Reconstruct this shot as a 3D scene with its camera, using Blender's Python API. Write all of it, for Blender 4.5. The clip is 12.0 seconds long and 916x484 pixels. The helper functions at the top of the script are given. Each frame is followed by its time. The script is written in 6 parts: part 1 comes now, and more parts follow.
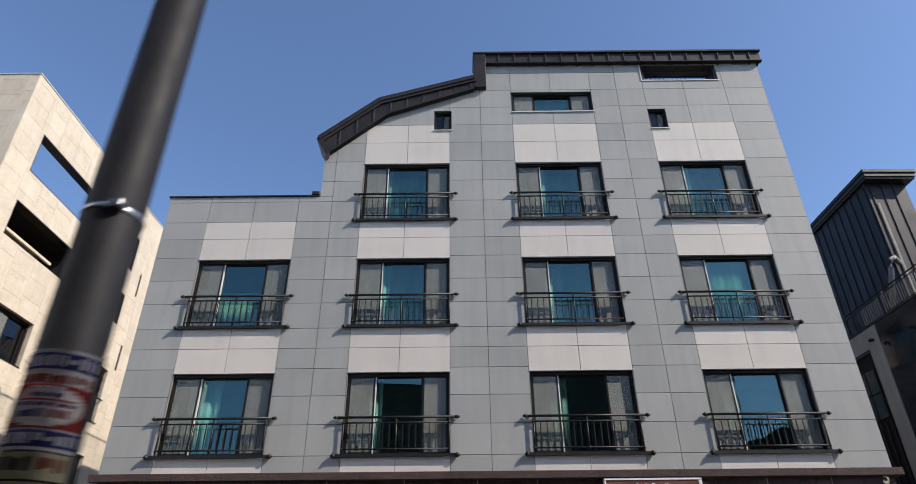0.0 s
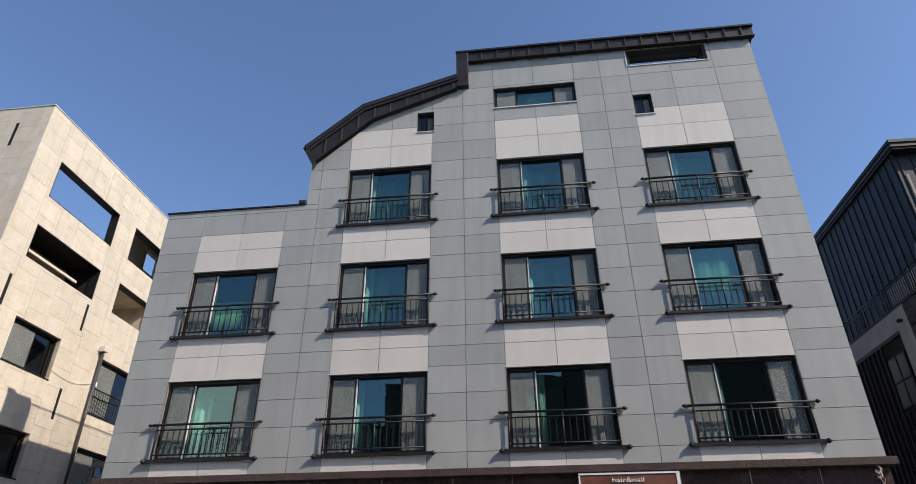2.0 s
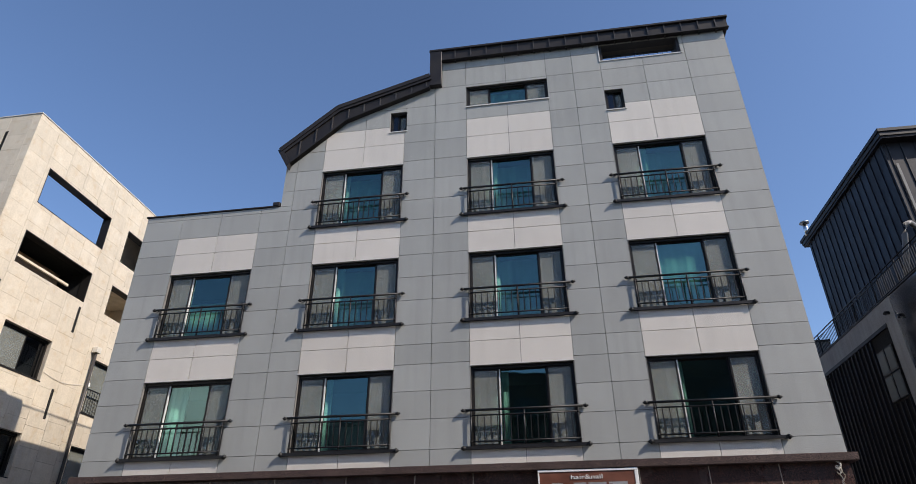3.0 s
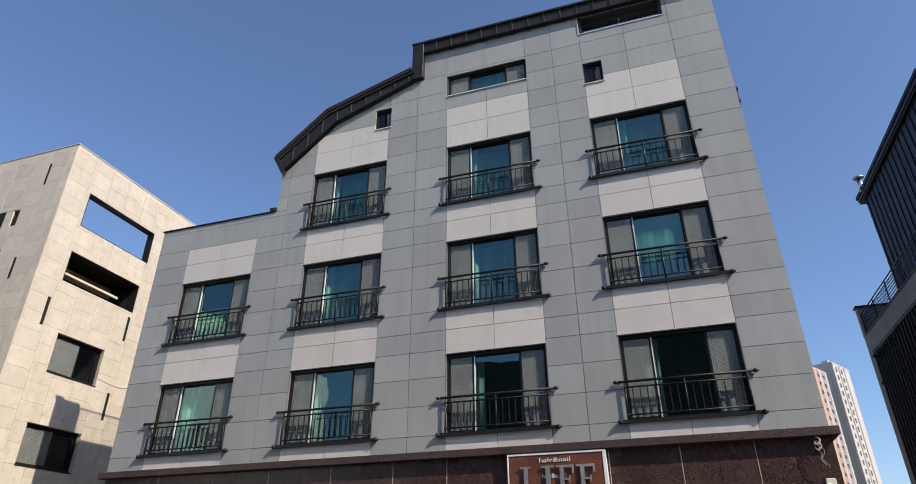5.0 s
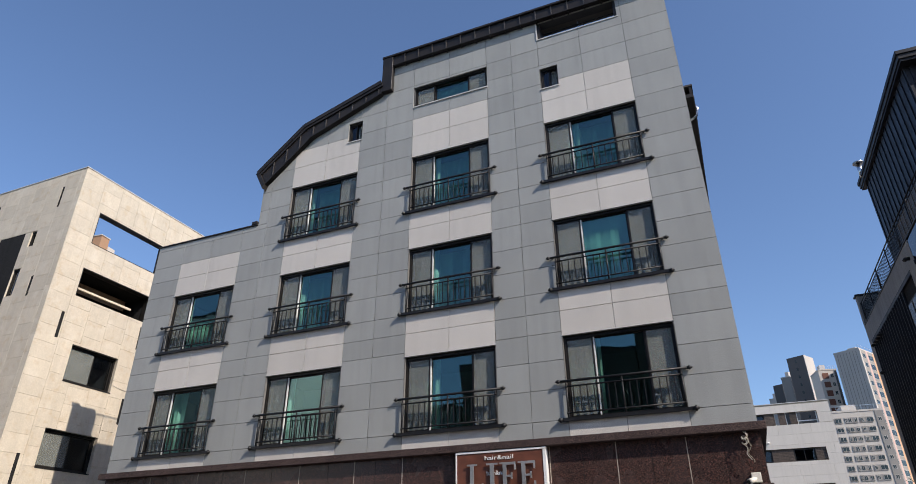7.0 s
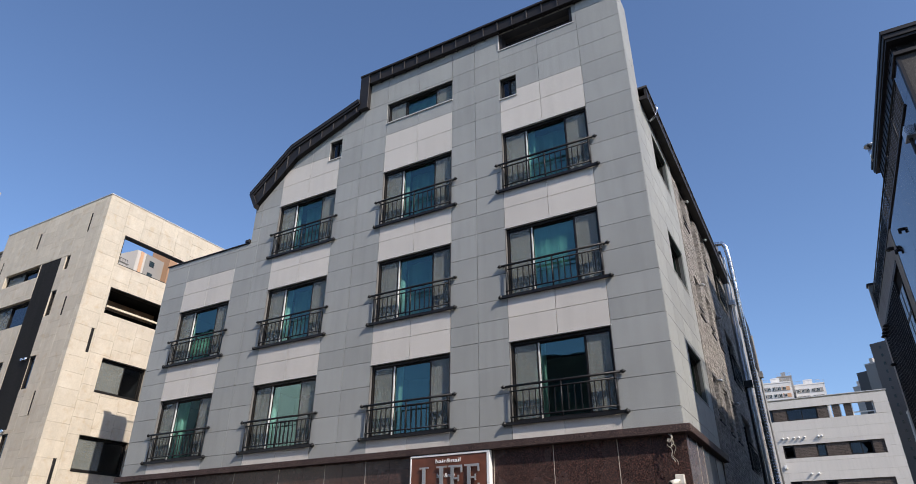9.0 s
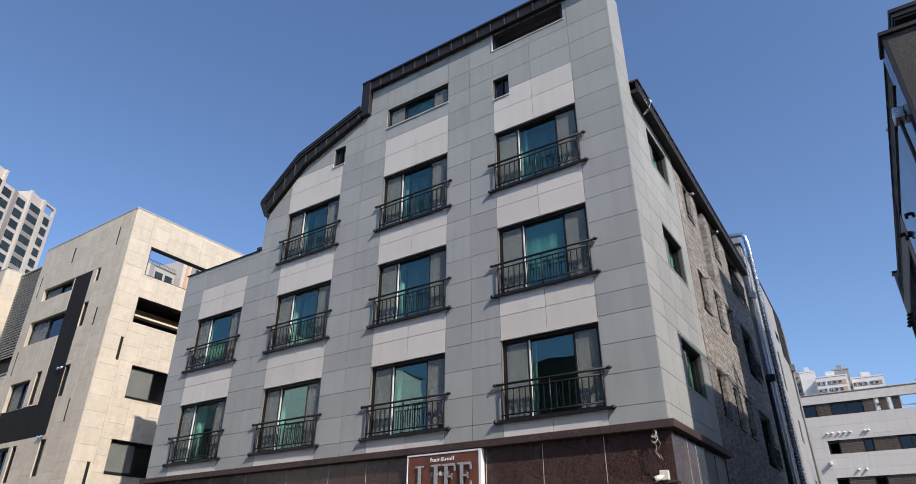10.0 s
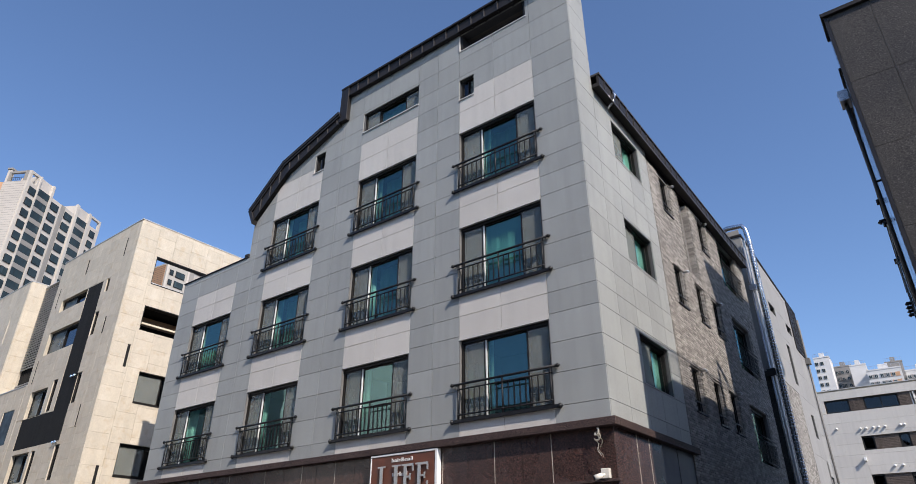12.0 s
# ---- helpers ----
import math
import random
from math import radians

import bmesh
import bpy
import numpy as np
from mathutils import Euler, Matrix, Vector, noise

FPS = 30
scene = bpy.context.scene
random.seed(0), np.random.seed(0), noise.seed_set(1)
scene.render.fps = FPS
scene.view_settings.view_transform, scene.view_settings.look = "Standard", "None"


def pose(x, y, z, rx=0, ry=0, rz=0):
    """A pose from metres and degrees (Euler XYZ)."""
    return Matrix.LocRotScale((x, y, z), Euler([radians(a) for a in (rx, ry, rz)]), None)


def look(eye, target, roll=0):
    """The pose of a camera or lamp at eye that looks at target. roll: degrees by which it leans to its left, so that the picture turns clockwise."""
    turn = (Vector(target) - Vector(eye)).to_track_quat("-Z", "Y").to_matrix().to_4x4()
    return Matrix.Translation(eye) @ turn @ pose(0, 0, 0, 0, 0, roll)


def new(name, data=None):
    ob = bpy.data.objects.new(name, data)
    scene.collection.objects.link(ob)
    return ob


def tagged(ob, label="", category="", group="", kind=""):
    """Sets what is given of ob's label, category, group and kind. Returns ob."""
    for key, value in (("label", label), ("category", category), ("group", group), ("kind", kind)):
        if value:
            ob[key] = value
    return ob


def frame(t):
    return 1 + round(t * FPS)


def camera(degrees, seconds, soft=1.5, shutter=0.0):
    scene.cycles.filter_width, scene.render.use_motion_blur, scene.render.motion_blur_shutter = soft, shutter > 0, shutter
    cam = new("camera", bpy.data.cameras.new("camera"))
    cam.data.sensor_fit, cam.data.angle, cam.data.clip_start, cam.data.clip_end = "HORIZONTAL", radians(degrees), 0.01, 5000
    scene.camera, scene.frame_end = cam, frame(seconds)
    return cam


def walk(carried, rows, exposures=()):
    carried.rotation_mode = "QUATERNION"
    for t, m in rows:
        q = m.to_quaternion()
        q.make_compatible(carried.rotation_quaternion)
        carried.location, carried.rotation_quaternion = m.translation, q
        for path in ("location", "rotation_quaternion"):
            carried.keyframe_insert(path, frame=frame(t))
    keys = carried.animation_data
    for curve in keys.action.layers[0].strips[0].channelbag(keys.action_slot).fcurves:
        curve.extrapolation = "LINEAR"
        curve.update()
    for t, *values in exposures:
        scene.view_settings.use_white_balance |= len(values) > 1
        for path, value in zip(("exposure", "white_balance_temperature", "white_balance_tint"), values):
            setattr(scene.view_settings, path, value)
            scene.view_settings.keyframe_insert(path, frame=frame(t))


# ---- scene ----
cam = camera(71.9, 12.0, soft=0.35, shutter=0.5)
PATH = [
    (0, (-3.719, -13.653, 1.412), (-3.724, -11.923, 2.417), -0.5),
    (0.5, (-3.115, -13.809, 1.392), (-3.228, -12.079, 2.39), -0.3),
    (1, (-2.781, -13.847, 1.415), (-2.939, -12.118, 2.407), -0.7),
    (1.5, (-2.323, -13.779, 1.417), (-2.5, -12.052, 2.41), -0.5),
    (2, (-1.673, -13.694, 1.427), (-1.872, -11.969, 2.42), -0.4),
    (2.5, (-1.046, -13.655, 1.438), (-1.275, -11.932, 2.427), -0.4),
    (3, (-0.372, -13.658, 1.469), (-0.635, -11.934, 2.447), -0.3),
    (5, (2.427, -13.152, 1.461), (1.877, -11.476, 2.402), -0.3),
    (5.5, (2.916, -13.142, 1.433), (2.321, -11.48, 2.373), -0.4),
    (6, (3.455, -13.149, 1.415), (2.827, -11.498, 2.353), -0.5),
    (6.5, (4.074, -13.067, 1.394), (3.412, -11.429, 2.331), -0.3),
    (7, (4.69, -13.008, 1.418), (4.002, -11.376, 2.347), -0.3),
    (9, (7.379, -12.498, 1.48), (6.505, -10.95, 2.396), 0.1),
    (9.5, (7.979, -12.224, 1.443), (7.05, -10.71, 2.361), 0.3),
    (10, (8.489, -12.002, 1.426), (7.502, -10.523, 2.342), 0.1),
    (10.5, (8.941, -11.818, 1.398), (7.917, -10.365, 2.315), -0.1),
    (11, (9.342, -11.493, 1.343), (8.282, -10.066, 2.261), -0.1),
    (11.5, (9.706, -11.2, 1.377), (8.627, -9.789, 2.296), 0.0),
    (12, (10.072, -10.952, 1.415), (8.985, -9.545, 2.331), 0.1),
]
walk(cam, [(t, look(eye, target, roll)) for t, eye, target, roll in PATH],
     [(0, 0.54, 6980, 14), (2.5, 0.45, 6980, 14), (7, 0.40, 6940, 14), (12, 0.42, 6720, 14)])

# ---- world, sun, exposure ----
SUN_TO = Vector((4.99, -2.02, 4.28)).normalized()
world = bpy.data.worlds.new("sky")
scene.world = world
world.use_nodes = True
wn = world.node_tree
sky = wn.nodes.new("ShaderNodeTexSky")
sky.sky_type, sky.sun_disc = "NISHITA", False
sky.sun_elevation, sky.sun_rotation = math.asin(SUN_TO.z), math.atan2(SUN_TO.x, SUN_TO.y)
sky.air_density, sky.dust_density, sky.ozone_density = 1.0, 0.8, 6.8
wn.links.new(sky.outputs[0], wn.nodes["Background"].inputs[0])
wn.nodes["Background"].inputs[1].default_value = 0.142
sun = new("sun", bpy.data.lights.new("sun", "SUN"))
sun.data.energy, sun.data.angle, sun.data.color = 3.9, radians(0.53), (1.0, 0.953, 0.882)
sun.matrix_world = look(SUN_TO * 60, (0, 0, 0))
scene.view_settings.exposure = 0.0


# ---- materials ----
def material(name, rough=0.6, metal=0.0, spec=0.5):
    m = bpy.data.materials.new(name)
    m.use_nodes = True
    b = m.node_tree.nodes["Principled BSDF"]
    b.inputs["Roughness"].default_value, b.inputs["Metallic"].default_value = rough, metal
    b.inputs["Specular IOR Level"].default_value = spec
    return m, m.node_tree.nodes, m.node_tree.links, b


def ramp_between(n, l, source, a, b, lo=0.0, hi=1.0):
    r = n.new("ShaderNodeValToRGB")
    r.color_ramp.elements[0].position, r.color_ramp.elements[1].position = lo, hi
    r.color_ramp.elements[0].color, r.color_ramp.elements[1].color = (*a, 1), (*b, 1)
    l.new(source, r.inputs[0])
    return r.outputs[0]


def noise_of(n, l, coords, scale, detail=4.0, stretch=None):
    t = n.new("ShaderNodeTexNoise")
    t.inputs["Scale"].default_value, t.inputs["Detail"].default_value = scale, detail
    if stretch:
        mp = n.new("ShaderNodeMapping")
        mp.inputs["Scale"].default_value = stretch
        l.new(coords, mp.inputs[0])
        coords = mp.outputs[0]
    l.new(coords, t.inputs["Vector"])
    return t.outputs["Fac"]


def mixed(n, l, kind, fac, a, b):
    x = n.new("ShaderNodeMix")
    x.data_type, x.blend_type = "RGBA", kind
    for sock, v in ((x.inputs["Factor"], fac), (x.inputs["A"], a), (x.inputs["B"], b)):
        if isinstance(v, (int, float)):
            sock.default_value = v
        elif isinstance(v, tuple):
            sock.default_value = (*v, 1)
        else:
            l.new(v, sock)
    return x.outputs["Result"]


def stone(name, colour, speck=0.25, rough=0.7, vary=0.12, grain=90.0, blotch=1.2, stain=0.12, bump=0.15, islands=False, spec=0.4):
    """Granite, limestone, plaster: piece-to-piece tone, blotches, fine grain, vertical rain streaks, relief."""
    m, n, l, b = material(name, rough, 0.0, spec)
    geo = n.new("ShaderNodeNewGeometry")
    p = geo.outputs["Position"]
    rnd = geo.outputs["Random Per Island"] if islands else n.new("ShaderNodeObjectInfo").outputs["Random"]
    c = Vector(colour)
    tone = ramp_between(n, l, rnd, tuple(c * (1 - vary)), tuple(c * (1 + vary)))
    g = noise_of(n, l, p, grain, 3)
    col = mixed(n, l, "MULTIPLY", 1.0, tone, ramp_between(n, l, g, (1 - speck * 1.6,) * 3, (1 + speck * 1.1,) * 3, 0.3, 0.72))
    bl = noise_of(n, l, p, blotch, 5)
    col = mixed(n, l, "MULTIPLY", 1.0, col, ramp_between(n, l, bl, (1 - stain,) * 3, (1 + stain,) * 3, 0.3, 0.7))
    st = noise_of(n, l, p, 1.0, 6, (5.0, 5.0, 0.35))
    col = mixed(n, l, "MULTIPLY", 1.0, col, ramp_between(n, l, st, (1 - stain * 0.9,) * 3, (1.04,) * 3, 0.32, 0.55))
    l.new(col, b.inputs["Base Color"])
    r = ramp_between(n, l, bl, (rough - 0.08,) * 3, (rough + 0.08,) * 3, 0.3, 0.7)
    l.new(r, b.inputs["Roughness"])
    bp = n.new("ShaderNodeBump")
    bp.inputs["Strength"].default_value, bp.inputs["Distance"].default_value = bump, 0.004
    l.new(g, bp.inputs["Height"])
    l.new(bp.outputs[0], b.inputs["Normal"])
    return m


def flecked(m, strength=0.35, colour=(0.62, 0.61, 0.58), scale=14, lo=0.70, hi=0.76):
    """Sparse scuffs, crystals or veins of another colour in stone."""
    n, l = m.node_tree.nodes, m.node_tree.links
    b = n["Principled BSDF"]
    old = b.inputs["Base Color"].links[0].from_socket
    p = n.new("ShaderNodeNewGeometry").outputs["Position"]
    mask = ramp_between(n, l, noise_of(n, l, p, scale, 2), (0, 0, 0), (strength,) * 3, lo, hi)
    l.new(mixed(n, l, "MIX", mask, old, colour), b.inputs["Base Color"])
    return m


def painted(name, colour, rough=0.45, metal=0.0, wear=0.15, scale=3.0, spec=0.5):
    m, n, l, b = material(name, rough, metal, spec)
    p = n.new("ShaderNodeNewGeometry").outputs["Position"]
    c = Vector(colour)
    big, fine = noise_of(n, l, p, scale, 6), noise_of(n, l, p, 60, 3)
    col = ramp_between(n, l, big, tuple(c * (1 - wear)), tuple(c * (1 + wear)), 0.3, 0.7)
    col = mixed(n, l, "MULTIPLY", 1.0, col, ramp_between(n, l, fine, (0.93,) * 3, (1.05,) * 3, 0.35, 0.65))
    l.new(col, b.inputs["Base Color"])
    l.new(ramp_between(n, l, big, (max(rough - 0.1, 0.02),) * 3, (rough + 0.1,) * 3, 0.3, 0.7), b.inputs["Roughness"])
    return m


def glass(name, tint, gloss_tint, ior=1.6):
    """Tinted window glass: mirror by Fresnel over a tinted see-through sheet, with slightly wavy panes."""
    m = bpy.data.materials.new(name)
    m.use_nodes = True
    n, l = m.node_tree.nodes, m.node_tree.links
    n.remove(n["Principled BSDF"])
    fr, gl, tr, mx = n.new("ShaderNodeFresnel"), n.new("ShaderNodeBsdfGlossy"), n.new("ShaderNodeBsdfTransparent"), n.new("ShaderNodeMixShader")
    fr.inputs[0].default_value = ior
    gl.inputs["Color"].default_value, gl.inputs["Roughness"].default_value = (*gloss_tint, 1), 0.015
    tr.inputs[0].default_value = (*tint, 1)
    p = n.new("ShaderNodeNewGeometry").outputs["Position"]
    bp = n.new("ShaderNodeBump")
    bp.inputs["Strength"].default_value, bp.inputs["Distance"].default_value = 0.06, 0.05
    l.new(noise_of(n, l, p, 1.6, 1), bp.inputs["Height"])
    l.new(bp.outputs[0], gl.inputs["Normal"])
    l.new(fr.outputs[0], mx.inputs[0])
    l.new(tr.outputs[0], mx.inputs[1])
    l.new(gl.outputs[0], mx.inputs[2])
    l.new(mx.outputs[0], n["Material Output"].inputs[0])
    return m


CLEAR = bpy.data.materials.new("clear_glass_back")
CLEAR.use_nodes = True
CLEAR.node_tree.nodes.remove(CLEAR.node_tree.nodes["Principled BSDF"])
CLEAR.node_tree.links.new(CLEAR.node_tree.nodes.new("ShaderNodeBsdfTransparent").outputs[0], CLEAR.node_tree.nodes["Material Output"].inputs[0])


def mesh_cloth(name, colour, cover):
    m = bpy.data.materials.new(name)
    m.use_nodes = True
    n, l = m.node_tree.nodes, m.node_tree.links
    b = n["Principled BSDF"]
    b.inputs["Roughness"].default_value = 0.55
    p = n.new("ShaderNodeNewGeometry").outputs["Position"]
    c = Vector(colour)
    l.new(ramp_between(n, l, noise_of(n, l, p, 1.4, 4), tuple(c * 0.82), tuple(c * 1.12), 0.3, 0.7), b.inputs["Base Color"])
    tr, mx = n.new("ShaderNodeBsdfTransparent"), n.new("ShaderNodeMixShader")
    mx.inputs[0].default_value = cover
    l.new(tr.outputs[0], mx.inputs[1])
    l.new(b.outputs[0], mx.inputs[2])
    l.new(mx.outputs[0], n["Material Output"].inputs[0])
    return m


GRANITE_GREY = stone("grey_granite", (0.316, 0.322, 0.304), 0.15, 0.60, 0.07, 62, 0.9, 0.05, 0.1)
flecked(GRANITE_GREY)
GRANITE_PINK = stone("pink_granite", (0.58, 0.543, 0.488), 0.22, 0.6, 0.05, 66, 1.5, 0.03, 0.12)
GRANITE_RED = stone("polished_red_granite", (0.052, 0.034, 0.030), 0.6, 0.26, 0.15, 90, 1.0, 0.15, 0.02, spec=0.32)
flecked(GRANITE_RED, 0.65, (0.165, 0.072, 0.056), 46, 0.54, 0.62)
flecked(GRANITE_RED, 0.5, (0.27, 0.18, 0.15), 60, 0.64, 0.70)
GRANITE_LEDGE = stone("red_granite_ledge", (0.070, 0.048, 0.043), 0.6, 0.65, 0.10, 80, 1.0, 0.2, 0.05, spec=0.2)
flecked(GRANITE_LEDGE, 0.7, (0.20, 0.12, 0.10), 75, 0.58, 0.66)
JOINT = painted("dark_joint", (0.075, 0.078, 0.08), 0.9)
JOINT_LIGHT = painted("pale_joint", (0.50, 0.44, 0.36), 0.9)
LIMESTONE = stone("cream_limestone", (0.555, 0.488, 0.384), 0.06, 0.75, 0.06, 30, 2.6, 0.045, 0.1)
flecked(LIMESTONE, 0.42, (0.47, 0.35, 0.215), 4.2, 0.54, 0.74)
flecked(LIMESTONE, 0.35, (0.66, 0.605, 0.51), 2.3, 0.56, 0.72)
LIMESTONE_JOINT = painted("limestone_joint", (0.45, 0.39, 0.305), 0.9)
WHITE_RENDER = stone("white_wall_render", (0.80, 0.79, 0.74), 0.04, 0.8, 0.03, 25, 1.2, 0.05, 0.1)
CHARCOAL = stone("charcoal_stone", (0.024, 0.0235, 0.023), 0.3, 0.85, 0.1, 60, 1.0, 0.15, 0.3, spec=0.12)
FASCIA = painted("brown_zinc", (0.021, 0.018, 0.0168), 0.5, 0.0, 0.16, 2.5, 0.3)
TRIM_GREY = painted("grey_trim", (0.17, 0.165, 0.155), 0.5, 0.0, 0.12, 3.0, 0.35)
SOFFIT = painted("soffit_panel", (0.15, 0.14, 0.125), 0.55, 0.0, 0.1, 2.0, 0.3)
# lighter than FASCIA: the light that seam edges catch is in the colour
FASCIA_LIFTED = painted("brown_zinc_lifted", (0.052, 0.047, 0.044), 0.45, 0.0, 0.16, 2.5, 0.35)
SEAM_METAL = painted("dark_seam_metal", (0.018, 0.018, 0.022), 0.5, 0.0, 0.14, 1.6, 0.25)
FRAME = painted("bronze_frame", (0.016, 0.0145, 0.013), 0.45, 0.0, 0.12, 3.0, 0.25)
FRAME_LIGHT = painted("white_inner_frame", (0.62, 0.61, 0.58), 0.4)
IRON = painted("black_iron", (0.010, 0.010, 0.0105), 0.48, 0.0, 0.2, 8, 0.32)
STEEL = painted("steel", (0.62, 0.63, 0.65), 0.24, 1.0, 0.12, 12)
GALV = painted("galvanised_steel", (0.55, 0.56, 0.58), 0.36, 1.0, 0.2, 9)
FLASHING = painted("pale_flashing", (0.50, 0.49, 0.47), 0.5)
# dark grey: the dimness of rooms behind glass is put into the colour
ROOM = painted("dim_room", (0.10, 0.11, 0.11), 0.9)
CURTAIN = painted("teal_curtain", (0.74, 0.84, 0.80), 0.85, 0.0, 0.1, 6)
CURTAIN_FULL = painted("drawn_teal_curtain", (0.36, 0.55, 0.53), 0.9, 0.0, 0.1, 6)
CURTAIN_PALE = painted("pale_green_curtain", (0.62, 0.74, 0.66), 0.85, 0.0, 0.08, 6)
GLASS = glass("blue_green_glass", (0.40, 0.86, 0.74), (0.50, 0.86, 0.84), 2.4)
GLASS_DARK = glass("grey_glass", (0.16, 0.19, 0.22), (0.8, 0.86, 0.95), 1.6)
GLASS_SLIT = glass("pale_grey_glass", (0.45, 0.52, 0.50), (0.8, 0.86, 0.9), 1.9)
SCREEN = mesh_cloth("insect_screen", (0.25, 0.265, 0.24), 0.52)
CONCRETE = stone("grey_concrete", (0.30, 0.295, 0.285), 0.08, 0.8, 0.05, 25, 1.2, 0.12, 0.15)
BRICK = stone("grey_brown_brick", (0.295, 0.272, 0.245), 0.14, 0.85, 0.32, 40, 0.8, 0.1, 0.4)
BRICK_REST = stone("grey_brown_brick_wall", (0.295, 0.272, 0.245), 0.14, 0.85, 0.32, 40, 0.8, 0.1, 0.4, islands=True)
REAR_BRICK = stone("pale_split_stone", (0.31, 0.29, 0.265), 0.16, 0.85, 0.34, 30, 0.8, 0.1, 0.4, islands=True)
MORTAR = painted("mortar", (0.165, 0.155, 0.143), 0.95)
DARK_GRANITE = stone("black_granite", (0.050, 0.045, 0.040), 0.45, 0.55, 0.08, 60, 1.0, 0.12, 0.05, spec=0.3)
flecked(DARK_GRANITE, 0.6, (0.17, 0.155, 0.14), 48, 0.60, 0.68)
SHOP_METAL = painted("slate_blue_metal", (0.07, 0.078, 0.10), 0.5, 0.2, 0.15, 2.0)
GLOSS_PANEL = painted("gloss_black_panel", (0.018, 0.018, 0.022), 0.07, 0.0, 0.1, 1.0, 0.8)
REAR_TILE = stone("grey_wall_panel", (0.29, 0.283, 0.27), 0.04, 0.7, 0.04, 20, 0.6, 0.06, 0.05)
WHITE_TILE = stone("pale_grey_tile", (0.565, 0.53, 0.475), 0.04, 0.7, 0.04, 20, 0.6, 0.025, 0.05)
BROWN_BRICK = stone("brown_brick", (0.105, 0.080, 0.065), 0.25, 0.85, 0.15, 14, 0.7, 0.15, 0.2)
TOWER_PALE = painted("tower_pale_grey_paint", (0.40, 0.375, 0.335), 0.7, 0.0, 0.06, 0.1)
TOWER_BRIGHT = painted("tower_bright_white_paint", (0.66, 0.645, 0.62), 0.7, 0.0, 0.05, 0.1)
TOWER_WHITE = painted("tower_white_paint", (0.52, 0.475, 0.42), 0.7, 0.0, 0.05, 0.1)
TOWER_GREY = painted("tower_grey_paint", (0.27, 0.252, 0.228), 0.7, 0.0, 0.06, 0.1)
TOWER_RUST = painted("tower_rust_panel", (0.15, 0.058, 0.036), 0.7, 0.0, 0.06, 0.1)
TOWER_DARK = painted("tower_brown_paint", (0.095, 0.088, 0.084), 0.7, 0.0, 0.06, 0.1)
TOWER_ORANGE = painted("tower_orange_paint", (0.56, 0.33, 0.19), 0.7, 0.0, 0.05, 0.1)
GABLE_BROWN = painted("brown_siding", (0.36, 0.21, 0.12), 0.7, 0.0, 0.06, 0.1)
TOWER_PINK = painted("tower_pink_paint", (0.55, 0.37, 0.32), 0.7, 0.0, 0.05, 0.1)
TOWER_GLASS = painted("far_window_glass", (0.030, 0.046, 0.050), 0.22, 0.0, 0.3, 0.3, 0.35)
ASPHALT = stone("asphalt", (0.05, 0.05, 0.05), 0.3, 0.9, 0.05, 60, 0.5, 0.15, 0.3)
PAVING = stone("paving", (0.13, 0.127, 0.122), 0.1, 0.85, 0.1, 40, 0.8, 0.1, 0.2)
RUST = painted("rusty_brown_sign", (0.13, 0.042, 0.022), 0.5, 0.0, 0.3, 4)
WHITE_PAINT = painted("white_paint", (0.78, 0.77, 0.74), 0.5, 0.0, 0.05)
LETTER = painted("silver_letter", (0.45, 0.45, 0.44), 0.35, 0.6, 0.15)
POLE_PAINT = painted("charcoal_pole_paint", (0.014, 0.0145, 0.017), 0.62, 0.0, 0.2, 10, 0.2)
CABLE = painted("tan_cable", (0.40, 0.345, 0.26), 0.6)
PLASTIC = painted("ivory_plastic", (0.62, 0.58, 0.50), 0.5)
WOOD = painted("cream_beam", (0.60, 0.52, 0.38), 0.6)
WOOD_BROWN = painted("brown_boards", (0.16, 0.095, 0.05), 0.6, 0.0, 0.3, 5)
PAPER = {k: painted("paper_" + k, c, 0.55, 0.0, 0.06, 20) for k, c in dict(
    white=(0.84, 0.83, 0.84), blue=(0.045, 0.05, 0.24), red=(0.40, 0.05, 0.045), cream=(0.60, 0.57, 0.40), black=(0.03, 0.03, 0.03), grey=(0.35, 0.36, 0.36)).items()}
LEAF = painted("leaf_green", (0.055, 0.075, 0.030), 0.7, 0.0, 0.4, 1.5)

# ---- building blocks ----
BASE = {}
BOXES = {}


def thing(name, at, label, category, group="", kind=""):
    ob = new(name)
    ob.location = at
    ob.empty_display_size = 0.3
    BASE[ob] = Vector(at)
    return tagged(ob, label, category, group, kind)


def part(name, data, mat, parent, label="", at=(0, 0, 0), rot=None):
    """Link a bmesh or a mesh as one object under parent; `at` is its place in the world."""
    if isinstance(data, bmesh.types.BMesh):
        me = bpy.data.meshes.new(name)
        data.normal_update()
        data.to_mesh(me)
        data.free()
    else:
        me = data
    if not me.materials:
        me.materials.append(mat)
    ob = new(name, me)
    BASE[ob] = Vector(at)
    ob.location = Vector(at) - (BASE[parent] if parent else Vector())
    ob.parent = parent
    if rot:
        ob.rotation_euler = [radians(a) for a in rot]
    return tagged(ob, label)


